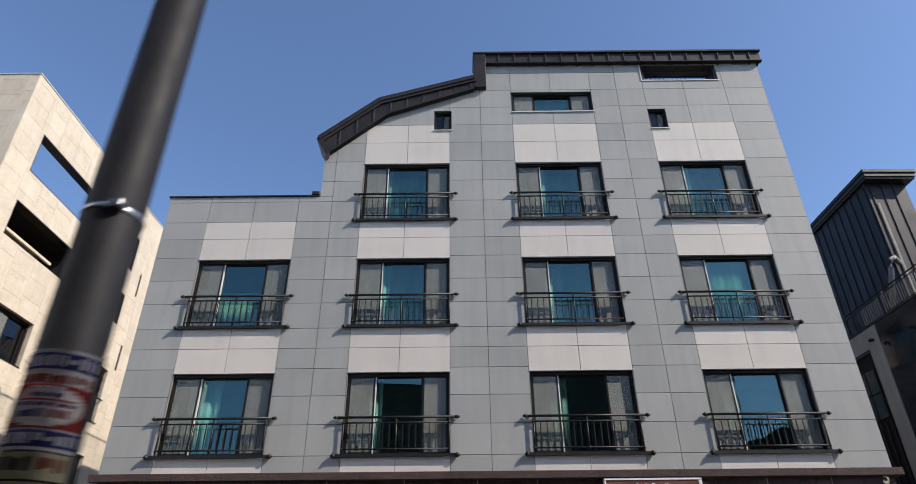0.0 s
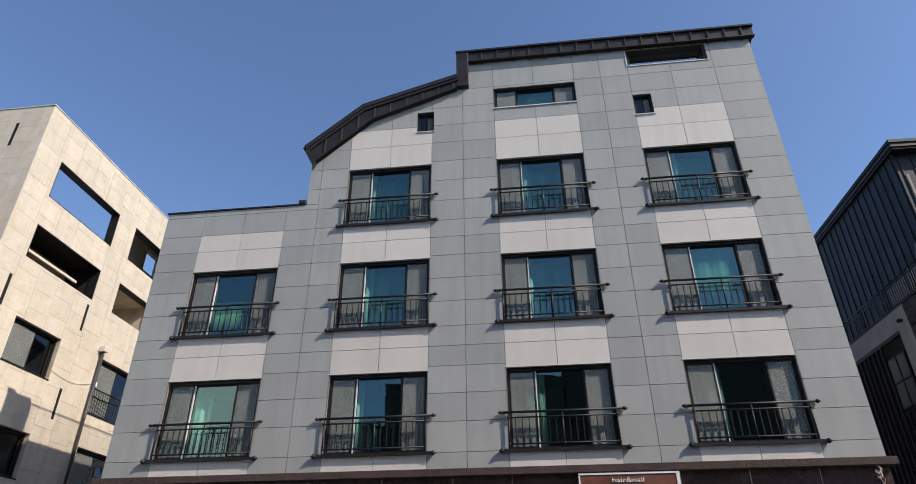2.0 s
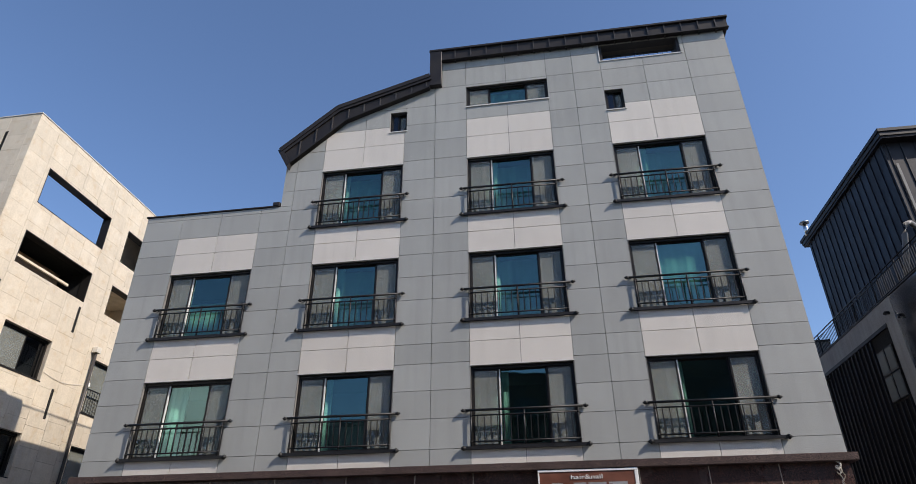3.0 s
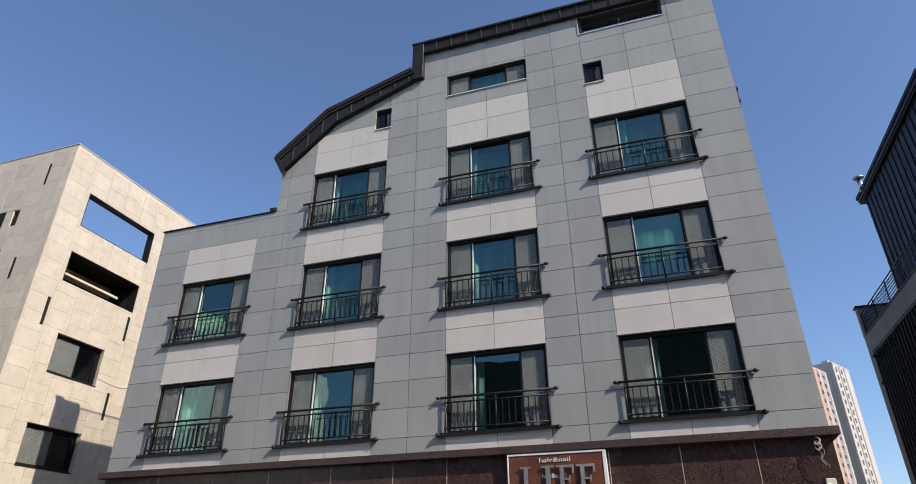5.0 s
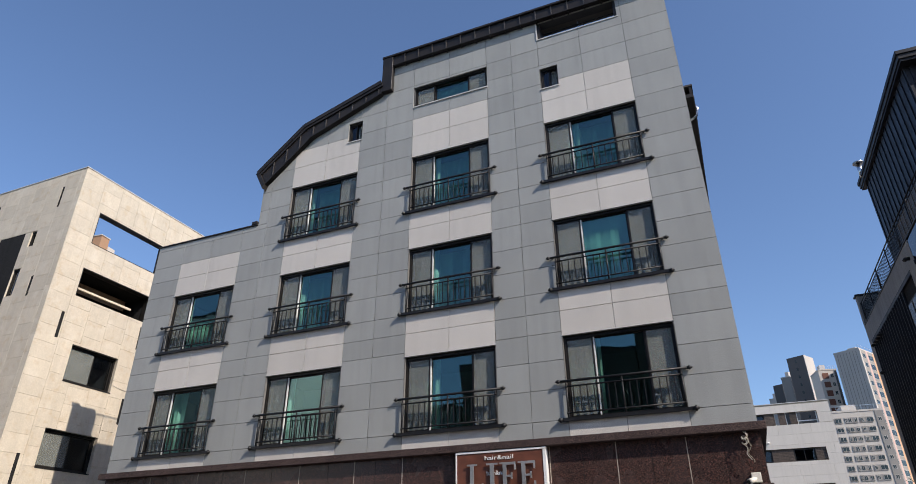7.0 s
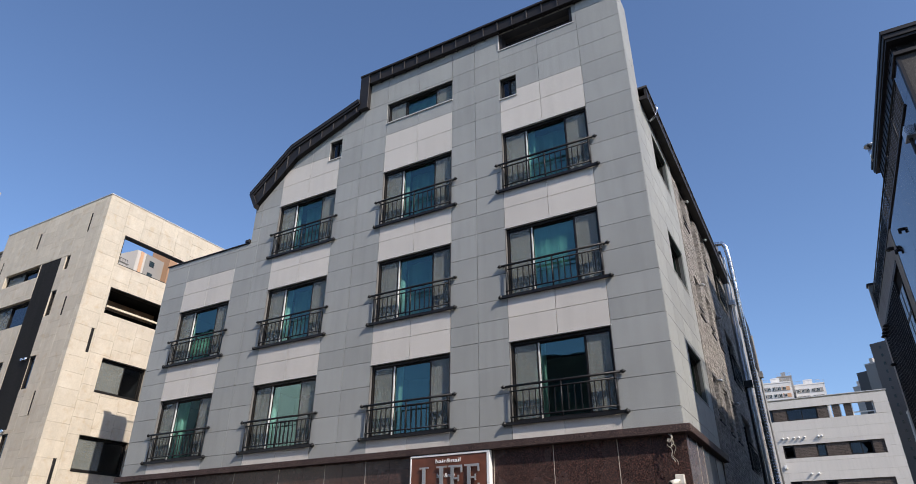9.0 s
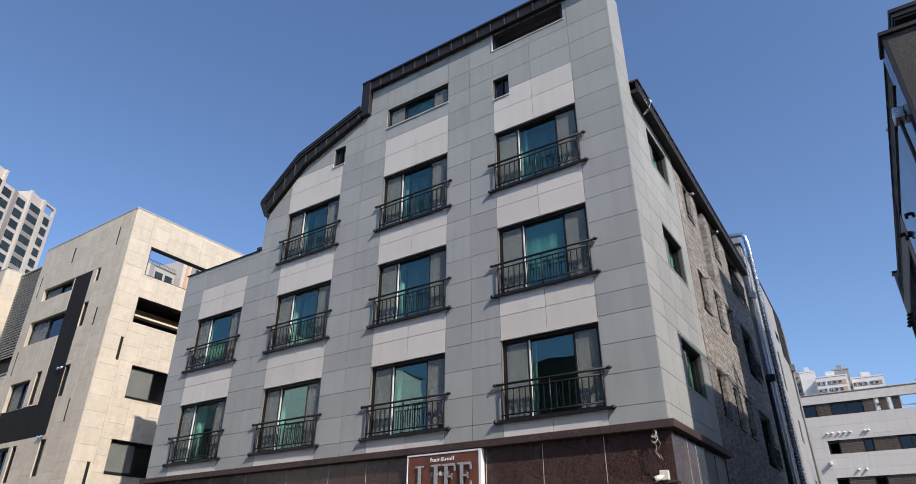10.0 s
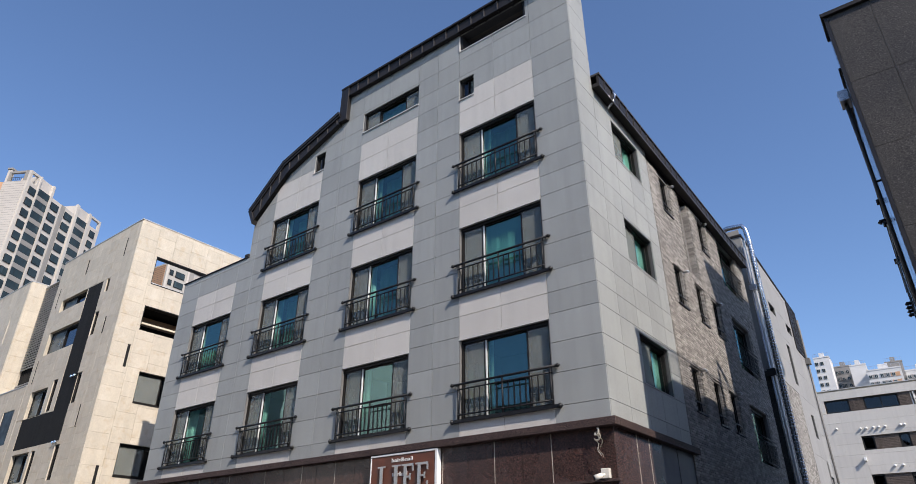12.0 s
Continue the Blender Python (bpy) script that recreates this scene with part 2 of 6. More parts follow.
def box_mesh(sx, sy, sz, mat, bevel=0.0):
    """A shared box, centred, its edges broken by a small chamfer."""
    key = (round(sx, 3), round(sy, 3), round(sz, 3), mat.name, bevel)
    if key not in BOXES:
        bm = bmesh.new()
        bmesh.ops.create_cube(bm, size=1.0)
        bmesh.ops.scale(bm, vec=(sx, sy, sz), verts=bm.verts)
        if bevel:
            bmesh.ops.bevel(bm, geom=bm.edges[:], offset=bevel, segments=1, affect="EDGES")
        me = bpy.data.meshes.new("block")
        bm.to_mesh(me)
        bm.free()
        me.materials.append(mat)
        BOXES[key] = me
    return BOXES[key]


def block(name, lo, hi, mat, parent, label="", bevel=0.0):
    lo, hi = Vector(lo), Vector(hi)
    s = hi - lo
    return part(name, box_mesh(s.x, s.y, s.z, mat, bevel), mat, parent, label, (lo + hi) / 2)


def add_box(bm, lo, hi):
    x0, y0, z0 = lo
    x1, y1, z1 = hi
    v = [bm.verts.new(c) for c in ((x0, y0, z0), (x1, y0, z0), (x1, y1, z0), (x0, y1, z0), (x0, y0, z1), (x1, y0, z1), (x1, y1, z1), (x0, y1, z1))]
    for f in ((0, 3, 2, 1), (4, 5, 6, 7), (0, 1, 5, 4), (1, 2, 6, 5), (2, 3, 7, 6), (3, 0, 4, 7)):
        bm.faces.new([v[i] for i in f])


def add_prism(bm, ring, offset):
    """A solid from a planar ring of points pushed along offset."""
    a = [bm.verts.new(p) for p in ring]
    b = [bm.verts.new(Vector(p) + Vector(offset)) for p in ring]
    n = len(ring)
    bm.faces.new(a)
    bm.faces.new(b[::-1])
    for i in range(n):
        bm.faces.new((a[i], b[i], b[(i + 1) % n], a[(i + 1) % n]))
    bmesh.ops.recalc_face_normals(bm, faces=bm.faces[:])


def add_tube(bm, pts, radius, sides=8, caps=True):
    pts = [Vector(p) for p in pts]
    rings = []
    for i, p in enumerate(pts):
        d = (pts[min(i + 1, len(pts) - 1)] - pts[max(i - 1, 0)]).normalized()
        up = Vector((0, 0, 1)) if abs(d.z) < 0.9 else Vector((1, 0, 0))
        a = d.cross(up).normalized()
        b = d.cross(a)
        r = radius[i] if isinstance(radius, (list, tuple)) else radius
        rings.append([bm.verts.new(p + (a * math.cos(k) + b * math.sin(k)) * r) for k in [2 * math.pi * j / sides for j in range(sides)]])
    for u, v in zip(rings, rings[1:]):
        for j in range(sides):
            f = bm.faces.new((u[j], u[(j + 1) % sides], v[(j + 1) % sides], v[j]))
            f.smooth = True
    if caps:
        bm.faces.new(rings[0][::-1])
        bm.faces.new(rings[-1])


def tube(name, pts, radius, mat, parent, label="", sides=8):
    at = Vector(pts[0])
    bm = bmesh.new()
    add_tube(bm, [Vector(p) - at for p in pts], radius, sides)
    bmesh.ops.recalc_face_normals(bm, faces=bm.faces[:])
    return part(name, bm, mat, parent, label, at)


def minus(rects, hole):
    """Rectangles (u0, z0, u1, z1) less one hole."""
    out = []
    a0, b0, a1, b1 = hole
    for u0, z0, u1, z1 in rects:
        if a0 >= u1 - 1e-4 or a1 <= u0 + 1e-4 or b0 >= z1 - 1e-4 or b1 <= z0 + 1e-4:
            out.append((u0, z0, u1, z1))
            continue
        if b0 > z0 + 1e-4:
            out.append((u0, z0, u1, b0))
        if b1 < z1 - 1e-4:
            out.append((u0, b1, u1, z1))
        zl, zh = max(z0, b0), min(z1, b1)
        if a0 > u0 + 1e-4:
            out.append((u0, zl, a0, zh))
        if a1 < u1 - 1e-4:
            out.append((a1, zl, u1, zh))
    return out


def cut_under(poly, line):
    """Clip a polygon (u, z) to what lies under the line through two points."""
    (ax, az), (bx, bz) = line
    side = lambda p: az + (bz - az) * (p[0] - ax) / (bx - ax) - p[1]
    out = []
    for p, q in zip(poly, poly[1:] + poly[:1]):
        s, t = side(p), side(q)
        if s >= 0:
            out.append(p)
        if s * t < 0:
            k = s / (s - t)
            out.append((p[0] + (q[0] - p[0]) * k, p[1] + (q[1] - p[1]) * k))
    return out


def on_wall(axis, plane, u, z, d):
    """A point on a wall: axis 'y' looks to -y, axis 'x' looks to +x; d is the depth behind its face."""
    return (u, plane + d, z) if axis == "y" else (plane - d, u, z)


TILES = {}


def tile_mesh(axis, polys, thick, mat):
    """A stone piece of one or more outlines, with its front edges eased."""
    key = (axis, tuple(tuple((round(a, 3), round(b, 3)) for a, b in p) for p in polys), thick, mat.name)
    if key not in TILES:
        bm = bmesh.new()
        for p in polys:
            off = Vector(on_wall(axis, 0, 0, 0, thick))
            add_prism(bm, [on_wall(axis, 0, a, b, 0) for a, b in p], off)
        me = bpy.data.meshes.new("stone_panel")
        bm.to_mesh(me)
        bm.free()
        me.materials.append(mat)
        TILES[key] = me
    return TILES[key]


def pieces_of(polys):
    """Outlines that touch one another stay together as one stone."""
    boxes = [(min(a for a, b in p), min(b for a, b in p), max(a for a, b in p), max(b for a, b in p)) for p in polys]
    left, groups = list(range(len(polys))), []
    while left:
        todo, got = [left.pop(0)], []
        while todo:
            i = todo.pop()
            got.append(i)
            for j in left[:]:
                if all(boxes[i][k] < boxes[j][k + 2] + 1e-4 and boxes[j][k] < boxes[i][k + 2] + 1e-4 for k in (0, 1)):
                    left.remove(j)
                    todo.append(j)
        groups.append([polys[i] for i in got])
    return groups


def cladding(parent, axis, plane, cells, holes, gap, thick, choose, cuts=(), name="stone_panel"):
    """Stone pieces, each an object, with open joints between them; holes and sloping roof lines are cut out."""
    h = gap / 2
    for u0, z0, u1, z1 in cells:
        rects = [(u0 + h, z0 + h, u1 - h, z1 - h)]
        for q in holes:
            rects = minus(rects, q)
        polys = []
        for a0, b0, a1, b1 in rects:
            if a1 - a0 < 0.02 or b1 - b0 < 0.02:
                continue
            p = [(a0, b0), (a1, b0), (a1, b1), (a0, b1)]
            for c in cuts:
                p = cut_under(p, c) if len(p) > 2 else p
            if len(p) > 2:
                polys.append(p)
        if not polys:
            continue
        mat = choose((u0 + u1) / 2, (z0 + z1) / 2)
        for piece in pieces_of(polys):
            o = piece[0][0]
            piece = [[(a - o[0], b - o[1]) for a, b in p] for p in piece]
            part(name, tile_mesh(axis, piece, thick, mat), mat, parent, "", on_wall(axis, plane, o[0], o[1], 0))


def wall_body(name, parent, axis, plane, lo, hi, holes, depth, mat, cuts=(), label=""):
    """A thick wall with real openings."""
    us = sorted({lo[0], hi[0], *[q for h in holes for q in (h[0], h[2]) if lo[0] < q < hi[0]]})
    zs = sorted({lo[1], hi[1], *[q for h in holes for q in (h[1], h[3]) if lo[1] < q < hi[1]]})
    bm = bmesh.new()
    off = Vector(on_wall(axis, 0, 0, 0, depth))
    for u0, u1 in zip(us, us[1:]):
        for z0, z1 in zip(zs, zs[1:]):
            cu, cz = (u0 + u1) / 2, (z0 + z1) / 2
            if any(h[0] < cu < h[2] and h[1] < cz < h[3] for h in holes):
                continue
            p = [(u0, z0), (u1, z0), (u1, z1), (u0, z1)]
            for c in cuts:
                p = cut_under(p, c) if len(p) > 2 else p
            if len(p) > 2:
                add_prism(bm, [on_wall(axis, plane, a, b, 0) for a, b in p], off)
    # one body: weld the blocks and drop the faces inside
    bmesh.ops.remove_doubles(bm, verts=bm.verts[:], dist=1e-4)
    bm.verts.index_update()
    seen = {}
    for f in bm.faces:
        seen.setdefault(frozenset(v.index for v in f.verts), []).append(f)
    bmesh.ops.delete(bm, geom=[f for fs in seen.values() if len(fs) > 1 for f in fs], context="FACES_ONLY")
    bmesh.ops.recalc_face_normals(bm, faces=bm.faces[:])
    return part(name, bm, mat, parent, label)


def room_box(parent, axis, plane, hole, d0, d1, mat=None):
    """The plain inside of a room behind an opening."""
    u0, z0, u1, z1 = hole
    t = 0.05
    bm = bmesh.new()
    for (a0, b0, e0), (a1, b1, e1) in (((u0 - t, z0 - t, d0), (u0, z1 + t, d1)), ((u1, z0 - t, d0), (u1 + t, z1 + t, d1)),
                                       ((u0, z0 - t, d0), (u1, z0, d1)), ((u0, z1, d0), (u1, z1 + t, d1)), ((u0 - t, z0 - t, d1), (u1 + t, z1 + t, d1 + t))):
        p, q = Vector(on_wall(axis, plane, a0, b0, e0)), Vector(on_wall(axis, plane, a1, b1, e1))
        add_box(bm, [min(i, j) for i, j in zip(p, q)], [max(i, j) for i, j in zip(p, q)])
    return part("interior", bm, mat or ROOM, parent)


def wbox(name, axis, plane, lo, hi, mat, parent, label="", bevel=0.0):
    """A box on a wall: lo, hi are (u, z, depth)."""
    p, q = Vector(on_wall(axis, plane, *lo)), Vector(on_wall(axis, plane, *hi))
    return block(name, [min(i, j) for i, j in zip(p, q)], [max(i, j) for i, j in zip(p, q)], mat, parent, label, bevel)


SHEETS = {}


def glass_sheet(name, axis, plane, lo, hi, mat, parent, label=""):
    """A pane 6 mm thick: the tinted mirror film is on its outer face."""
    w, h, t = round(hi[0] - lo[0], 3), round(hi[1] - lo[1], 3), 0.006
    key = (axis, w, h, mat.name)
    if key not in SHEETS:
        bm = bmesh.new()
        p, q = on_wall(axis, 0, 0, 0, 0), on_wall(axis, 0, w, h, t)
        add_box(bm, [min(i, j) for i, j in zip(p, q)], [max(i, j) for i, j in zip(p, q)])
        bm.normal_update()
        out = Vector((0, -1, 0)) if axis == "y" else Vector((1, 0, 0))
        for f in bm.faces:
            f.material_index = 0 if f.normal.dot(out) > 0.9 else 1
        me = bpy.data.meshes.new("pane")
        bm.to_mesh(me)
        bm.free()
        me.materials.append(mat)
        me.materials.append(CLEAR)
        SHEETS[key] = me
    ob = part(name, SHEETS[key], mat, parent, label, on_wall(axis, plane, lo[0], lo[1], lo[2]))
    ob.visible_shadow = False
    return ob


def window(parent, axis, plane, hole, splits, recess=0.07, bar=0.055, pane_mat=None, screens=(), sash_mat=None, label=""):
    """A metal window in an opening: outer frame, mullions, a sash round each pane, glass, insect screens."""
    u0, z0, u1, z1 = hole
    fm = sash_mat or FRAME
    bm = bmesh.new()
    e = 0.003
    for lo, hi in (((u0 + e, z0 + e), (u0 + bar, z1 - e)), ((u1 - bar, z0 + e), (u1 - e, z1 - e)), ((u0 + bar, z1 - bar * 1.3), (u1 - bar, z1 - e)), ((u0 + bar, z0 + e), (u1 - bar, z0 + bar))):
        p, q = on_wall(axis, 0, lo[0] - u0, lo[1] - z0, 0), on_wall(axis, 0, hi[0] - u0, hi[1] - z0, 0.13)
        add_box(bm, [min(i, j) for i, j in zip(p, q)], [max(i, j) for i, j in zip(p, q)])
    win = part("window", bm, fm, parent, label, on_wall(axis, plane, u0, z0, recess))
    edges = [u0 + bar] + [u0 + (u1 - u0) * s for s in splits] + [u1 - bar]
    zb, zt = z0 + bar, z1 - bar * 1.3
    for i, (a, b) in enumerate(zip(edges, edges[1:])):
        d = recess + (0.03 if i % 2 == 0 else 0.075)
        s = 0.034
        bm = bmesh.new()
        for lo, hi in (((0, 0), (s, zt - zb)), ((b - a - s, 0), (b - a, zt - zb)), ((s, zt - zb - s), (b - a - s, zt - zb)), ((s, 0), (b - a - s, s))):
            p, q = on_wall(axis, 0, lo[0], lo[1], 0), on_wall(axis, 0, hi[0], hi[1], 0.035)
            add_box(bm, [min(x, y) for x, y in zip(p, q)], [max(x, y) for x, y in zip(p, q)])
        part("sash", bm, fm, win, "", on_wall(axis, plane, a, zb, d))
        glass_sheet("pane", axis, plane, (a + s, zb + s, d + 0.014), (b - s, zt - s, d + 0.020), pane_mat or GLASS, win)
        if i in screens:
            wbox("insect_screen", axis, plane, (a + s, zb + s, d + 0.004), (b - s, zt - s, d + 0.007), SCREEN, win)
    return win


def curtain(axis, plane, u0, u1, z0, z1, d, mat, label, folds=9.0, amp=0.035):
    """A hanging cloth with folds."""
    bm = bmesh.new()
    n = max(int((u1 - u0) * 36), 8)
    ph = random.random() * 6
    cols = []
    for i in range(n + 1):
        u = (u1 - u0) * i / n
        w = amp * (math.sin(u * folds * 2 + ph) + 0.45 * math.sin(u * folds * 4.7 + ph * 2))
        cols.append([bm.verts.new(on_wall(axis, 0, u, z, w * k)) for z, k in ((0, 1.25), ((z1 - z0) * 0.6, 1.0), (z1 - z0, 0.6))])
    for a, b in zip(cols, cols[1:]):
        for j in (0, 1):
            f = bm.faces.new((a[j], b[j], b[j + 1], a[j + 1]))
            f.smooth = True
    bmesh.ops.solidify(bm, geom=bm.faces[:], thickness=0.004)
    ob = part("curtain", bm, mat, None, "", on_wall(axis, plane, u0, z0, d))
    return tagged(ob, label, "curtain", "curtains behind the windows")


def railing(parent, x0, x1, z0, y=-0.06, over=0.19, count=14):
    """A black iron window guard: sill bar and handrail with pointed ends, rails, posts and balusters."""
    zt = z0 + 0.78
    def spear(bm, x, z, s, r):
        add_tube(bm, [(x, 0, z), (x + s * 0.03, 0, z), (x + s * 0.035, 0, z), (x + s * 0.06, 0, z), (x + s * 0.075, 0, z), (x + s * 0.11, 0, z)], [r, r * 1.3, r * 1.6, r * 1.65, r * 1.2, r * 0.4], 8)
    bm = bmesh.new()
    add_tube(bm, [(x0 - over + 0.09, 0, zt), (x1 + over - 0.09, 0, zt)], 0.027, 8)
    spear(bm, x1 + over - 0.09, zt, 1, 0.027)
    spear(bm, x0 - over + 0.09, zt, -1, 0.027)
    base = Vector((0, y, 0))
    rail = part("railing", bm, IRON, parent, "black iron window guard", base)
    bm = bmesh.new()
    add_box(bm, (x0 - over + 0.07, -0.02, z0 - 0.045), (x1 + over - 0.07, 0.03, z0 + 0.02))
    spear(bm, x1 + over - 0.09, z0 - 0.012, 1, 0.034)
    spear(bm, x0 - over + 0.09, z0 - 0.012, -1, 0.034)
    part("sill_bar", bm, IRON, rail, "", base)
    for z in (zt - 0.115, z0 + 0.115):
        tube("cross_rail", [(x0 + 0.03, y, z), (x1 - 0.03, y, z)], 0.017, IRON, rail)
    for x in (x0 + 0.02, (x0 + x1) / 2, x1 - 0.02):
        tube("post", [(x, y, z0), (x, y, zt)], 0.019, IRON, rail)
        for z in (zt - 0.115, z0 + 0.115):
            tube("collar", [(x, y, z - 0.02), (x, y, z + 0.02)], 0.027, IRON, rail)
    xm = (x0 + x1) / 2
    for a, b in ((x0 + 0.02, xm), (xm, x1 - 0.02)):
        k = count // 2
        for i in range(1, k + 1):
            x = a + (b - a) * i / (k + 1)
            part("baluster", box_mesh(0.019, 0.019, zt - z0 - 0.23, IRON), IRON, rail, "", (x, y, (z0 + zt) / 2))
    for x in (x0 - 0.06, x1 + 0.06):
        part("bracket", box_mesh(0.03, 0.09, 0.03, IRON), IRON, rail, "", (x, y + 0.045, zt))
    return rail

# ---- ground ----
bm = bmesh.new()
add_box(bm, (-900, -900, -0.4), (900, 900, -0.12))
tagged(part("ground", bm, ASPHALT, None), "dark asphalt ground reaching the horizon", "ground", kind="structure")
bm = bmesh.new()
add_box(bm, (-60, -16.5, -0.119), (60, -3.2, 0.0))
tagged(part("road", bm, ASPHALT, None), "dark grey asphalt street", "road", kind="structure")
bm = bmesh.new()
add_box(bm, (-60, -3.198, -0.119), (60, 60, 0.12))
tagged(part("pavement", bm, PAVING, None), "dark grey paved ground round the buildings", "pavement", kind="structure")

# ---- the grey granite apartment house ----
XR, XL = 5.15, -11.25
COLS = ((-10.16, -7.88), (-6.26, -3.96), (-2.20, 0.12), (1.65, 4.0))
ROOF_CUTS = (((-7.4, 12.25), (-5.84, 13.62)), ((-5.84, 13.62), (-3.0, 14.66)))
house = thing("apartment_house", (-3, 6, 0), "grey and pale granite apartment house with black window guards", "building")

openings = []
for c, (x0, x1) in enumerate(COLS):
    for r in range(2 if c == 0 else 3):
        openings.append((x0, 4.2 + 2.9 * r, x1, 6.0 + 2.9 * r))
SQUARES = ((-4.40, 12.95, -3.91, 13.66), (1.66, 12.95, 2.15, 13.66))
ATTIC = (-2.18, 13.60, 0.12, 14.34)
TERRACE = (1.67, 14.75, 3.90, 15.36)
openings += [*SQUARES, ATTIC, TERRACE]

zs = [3.85, 4.2, 4.85, 5.475, 6.10, 6.58, 7.07, 7.71, 8.33, 8.96, 9.49, 9.99, 10.6, 11.24, 11.88, 12.52, 13.14, 13.78, 14.42, 15.08]
HEADS = {6.10: 6.004, 8.96: 8.904, 11.88: 11.804}
xs = [XL, -10.16, -9.02, -7.88, -7.02, -6.26, -5.11, -3.96, -3.09, -2.20, -1.04, 0.12, 0.87, 1.65, 2.82, 4.0, XR]


def stone_of(x, z):
    for c, (x0, x1) in enumerate(COLS):
        if x0 < x < x1:
            lit = z < 4.2 or z > 11.8 or (6.0 < z and ((z - 6.0) % 2.9) < 1.06)
            if lit and z < (9.95 if c == 0 else 13.1):
                return GRANITE_PINK
    return GRANITE_GREY


low, slope, high = [], [], []
for x0, x1 in zip(xs, xs[1:]):
    # the pale stones reach down to the window heads
    row = [HEADS.get(z, z) for z in zs] if any(c0 - 0.01 < x0 and x1 < c1 + 0.01 for c0, c1 in COLS) else zs
    zz = row + [15.45]
    if x1 <= -7.0:
        zl = [z for z in row if z < 10.7] + [10.76]
        low += [(x0, a, x1, b) for a, b in zip(zl, zl[1:])]
        if x0 < -7.35 < x1:
            slope += [(-7.35, a, x1, b) for a, b in zip([10.76] + [z for z in zs if z > 10.9], [z for z in zs if z > 10.9] + [15.45])]
    elif x1 <= -3.0:
        slope += [(x0, a, x1, b) for a, b in zip(zz, zz[1:])]
    else:
        high += [(x0, a, x1, b) for a, b in zip(zz, zz[1:])]
GAP, THICK = 0.011, 0.03
cladding(house, "y", 0, low, openings, GAP, THICK, stone_of)
cladding(house, "y", 0, slope, openings, GAP, THICK, stone_of, ROOF_CUTS)
cladding(house, "y", 0, high, openings, GAP, THICK, stone_of)
wall_body("wall", house, "y", THICK, (XL + 0.03, 3.85), (-7.35, 10.76), openings, 0.25, JOINT)
wall_body("wall", house, "y", THICK, (-7.35, 3.85), (-3.09, 15.3), openings, 0.25, JOINT, ROOF_CUTS)
wall_body("wall", house, "y", THICK, (-3.09, 3.85), (XR - THICK, 15.5), openings, 0.25, JOINT)
wall_body("wall", house, "y", 0.06, (XL + 0.02, -0.1), (XR - 0.06, 3.85), [], 0.22, JOINT)

# east side: granite to 4.1 m, then brick
SIDE_WIN = [(1.92, 4.87 + 2.9 * r, 3.59, 6.0 + 2.9 * r) for r in range(3)]
ys = [THICK, 0.95, 1.92, 2.76, 3.59, 4.22]
side_cells = []
for y0, y1 in zip(ys, ys[1:]):
    top = 15.45 if y1 < 1 else 12.20
    zl = [z for z in zs if z < top - 0.2] + [top]
    side_cells += [(y0, a, y1, b) for a, b in zip(zl, zl[1:])]
cladding(house, "x", XR, side_cells, SIDE_WIN, GAP, THICK, lambda u, z: GRANITE_GREY)
wall_body("wall", house, "x", XR - THICK, (0.28, 3.85), (4.22, 12.24), SIDE_WIN, 0.25, JOINT)
wall_body("wall", house, "x", XR - THICK, (0.28, 12.24), (0.95, 15.5), [], 0.25, JOINT)
# screen wall's back, west wall, rear wall and roof terrace of the low wing
block("wall", (XL, 0.28, -0.1), (XL + 0.25, 13.4, 9.62), CONCRETE, house)
block("wall", (XL, 0.0 + THICK, 9.62), (XL + 0.25, 0.9, 10.76), GRANITE_GREY, house)
block("wall", (-7.35, 0.28, 9.5), (-7.1, 13.4, 12.1), CONCRETE, house)
block("wall", (XL, 13.15, -0.1), (XR - 0.05, 13.4, 12.2), CONCRETE, house)
block("roof_deck", (XL + 0.25, 0.28, 9.3), (-7.1, 13.15, 9.5), CONCRETE, house)
# west granite cladding on the return of the parapet
block("parapet_cap", (XL - 0.04, -0.035, 10.76), (-7.36, 0.28, 10.80), FASCIA, house, "dark metal parapet cap", 0.006)

block("parapet_end", (-7.56, -0.05, 10.802), (-7.37, 0.24, 10.90), FASCIA, house, "dark metal end cap of the parapet", 0.006)
# pitched zinc roof behind the fascia
bm = bmesh.new()
ring = [(-7.3, 0.62, 12.0), (5.1, 0.62, 11.9), (5.1, 0.62, 12.15), (1.3, 0.62, 15.35), (-3.05, 0.62, 15.35), (-3.1, 0.62, 14.6), (-5.8, 0.62, 13.6), (-7.4, 0.62, 12.3)]
add_prism(bm, [(x, 0.95, z) for x, _, z in ring], (0, 12.5, 0))
part("roof", bm, FASCIA, house, "dark brown standing-seam zinc roof")

# fascia of folded zinc along the front roof line
FY0, FY1 = -0.14, 0.62
TOPS = ((-7.56, 12.61), (-5.97, 13.98), (-3.25, 14.83))
BOTS = ((-7.24, 12.08), (-5.68, 13.45), (-2.90, 14.50))


def fascia_piece(a, b, c, d, label=""):
    bm = bmesh.new()
    add_prism(bm, [(p[0], FY0, p[1]) for p in (a, b, c, d)], (0, FY1 - FY0, 0))
    return part("fascia", bm, FASCIA, house, label)


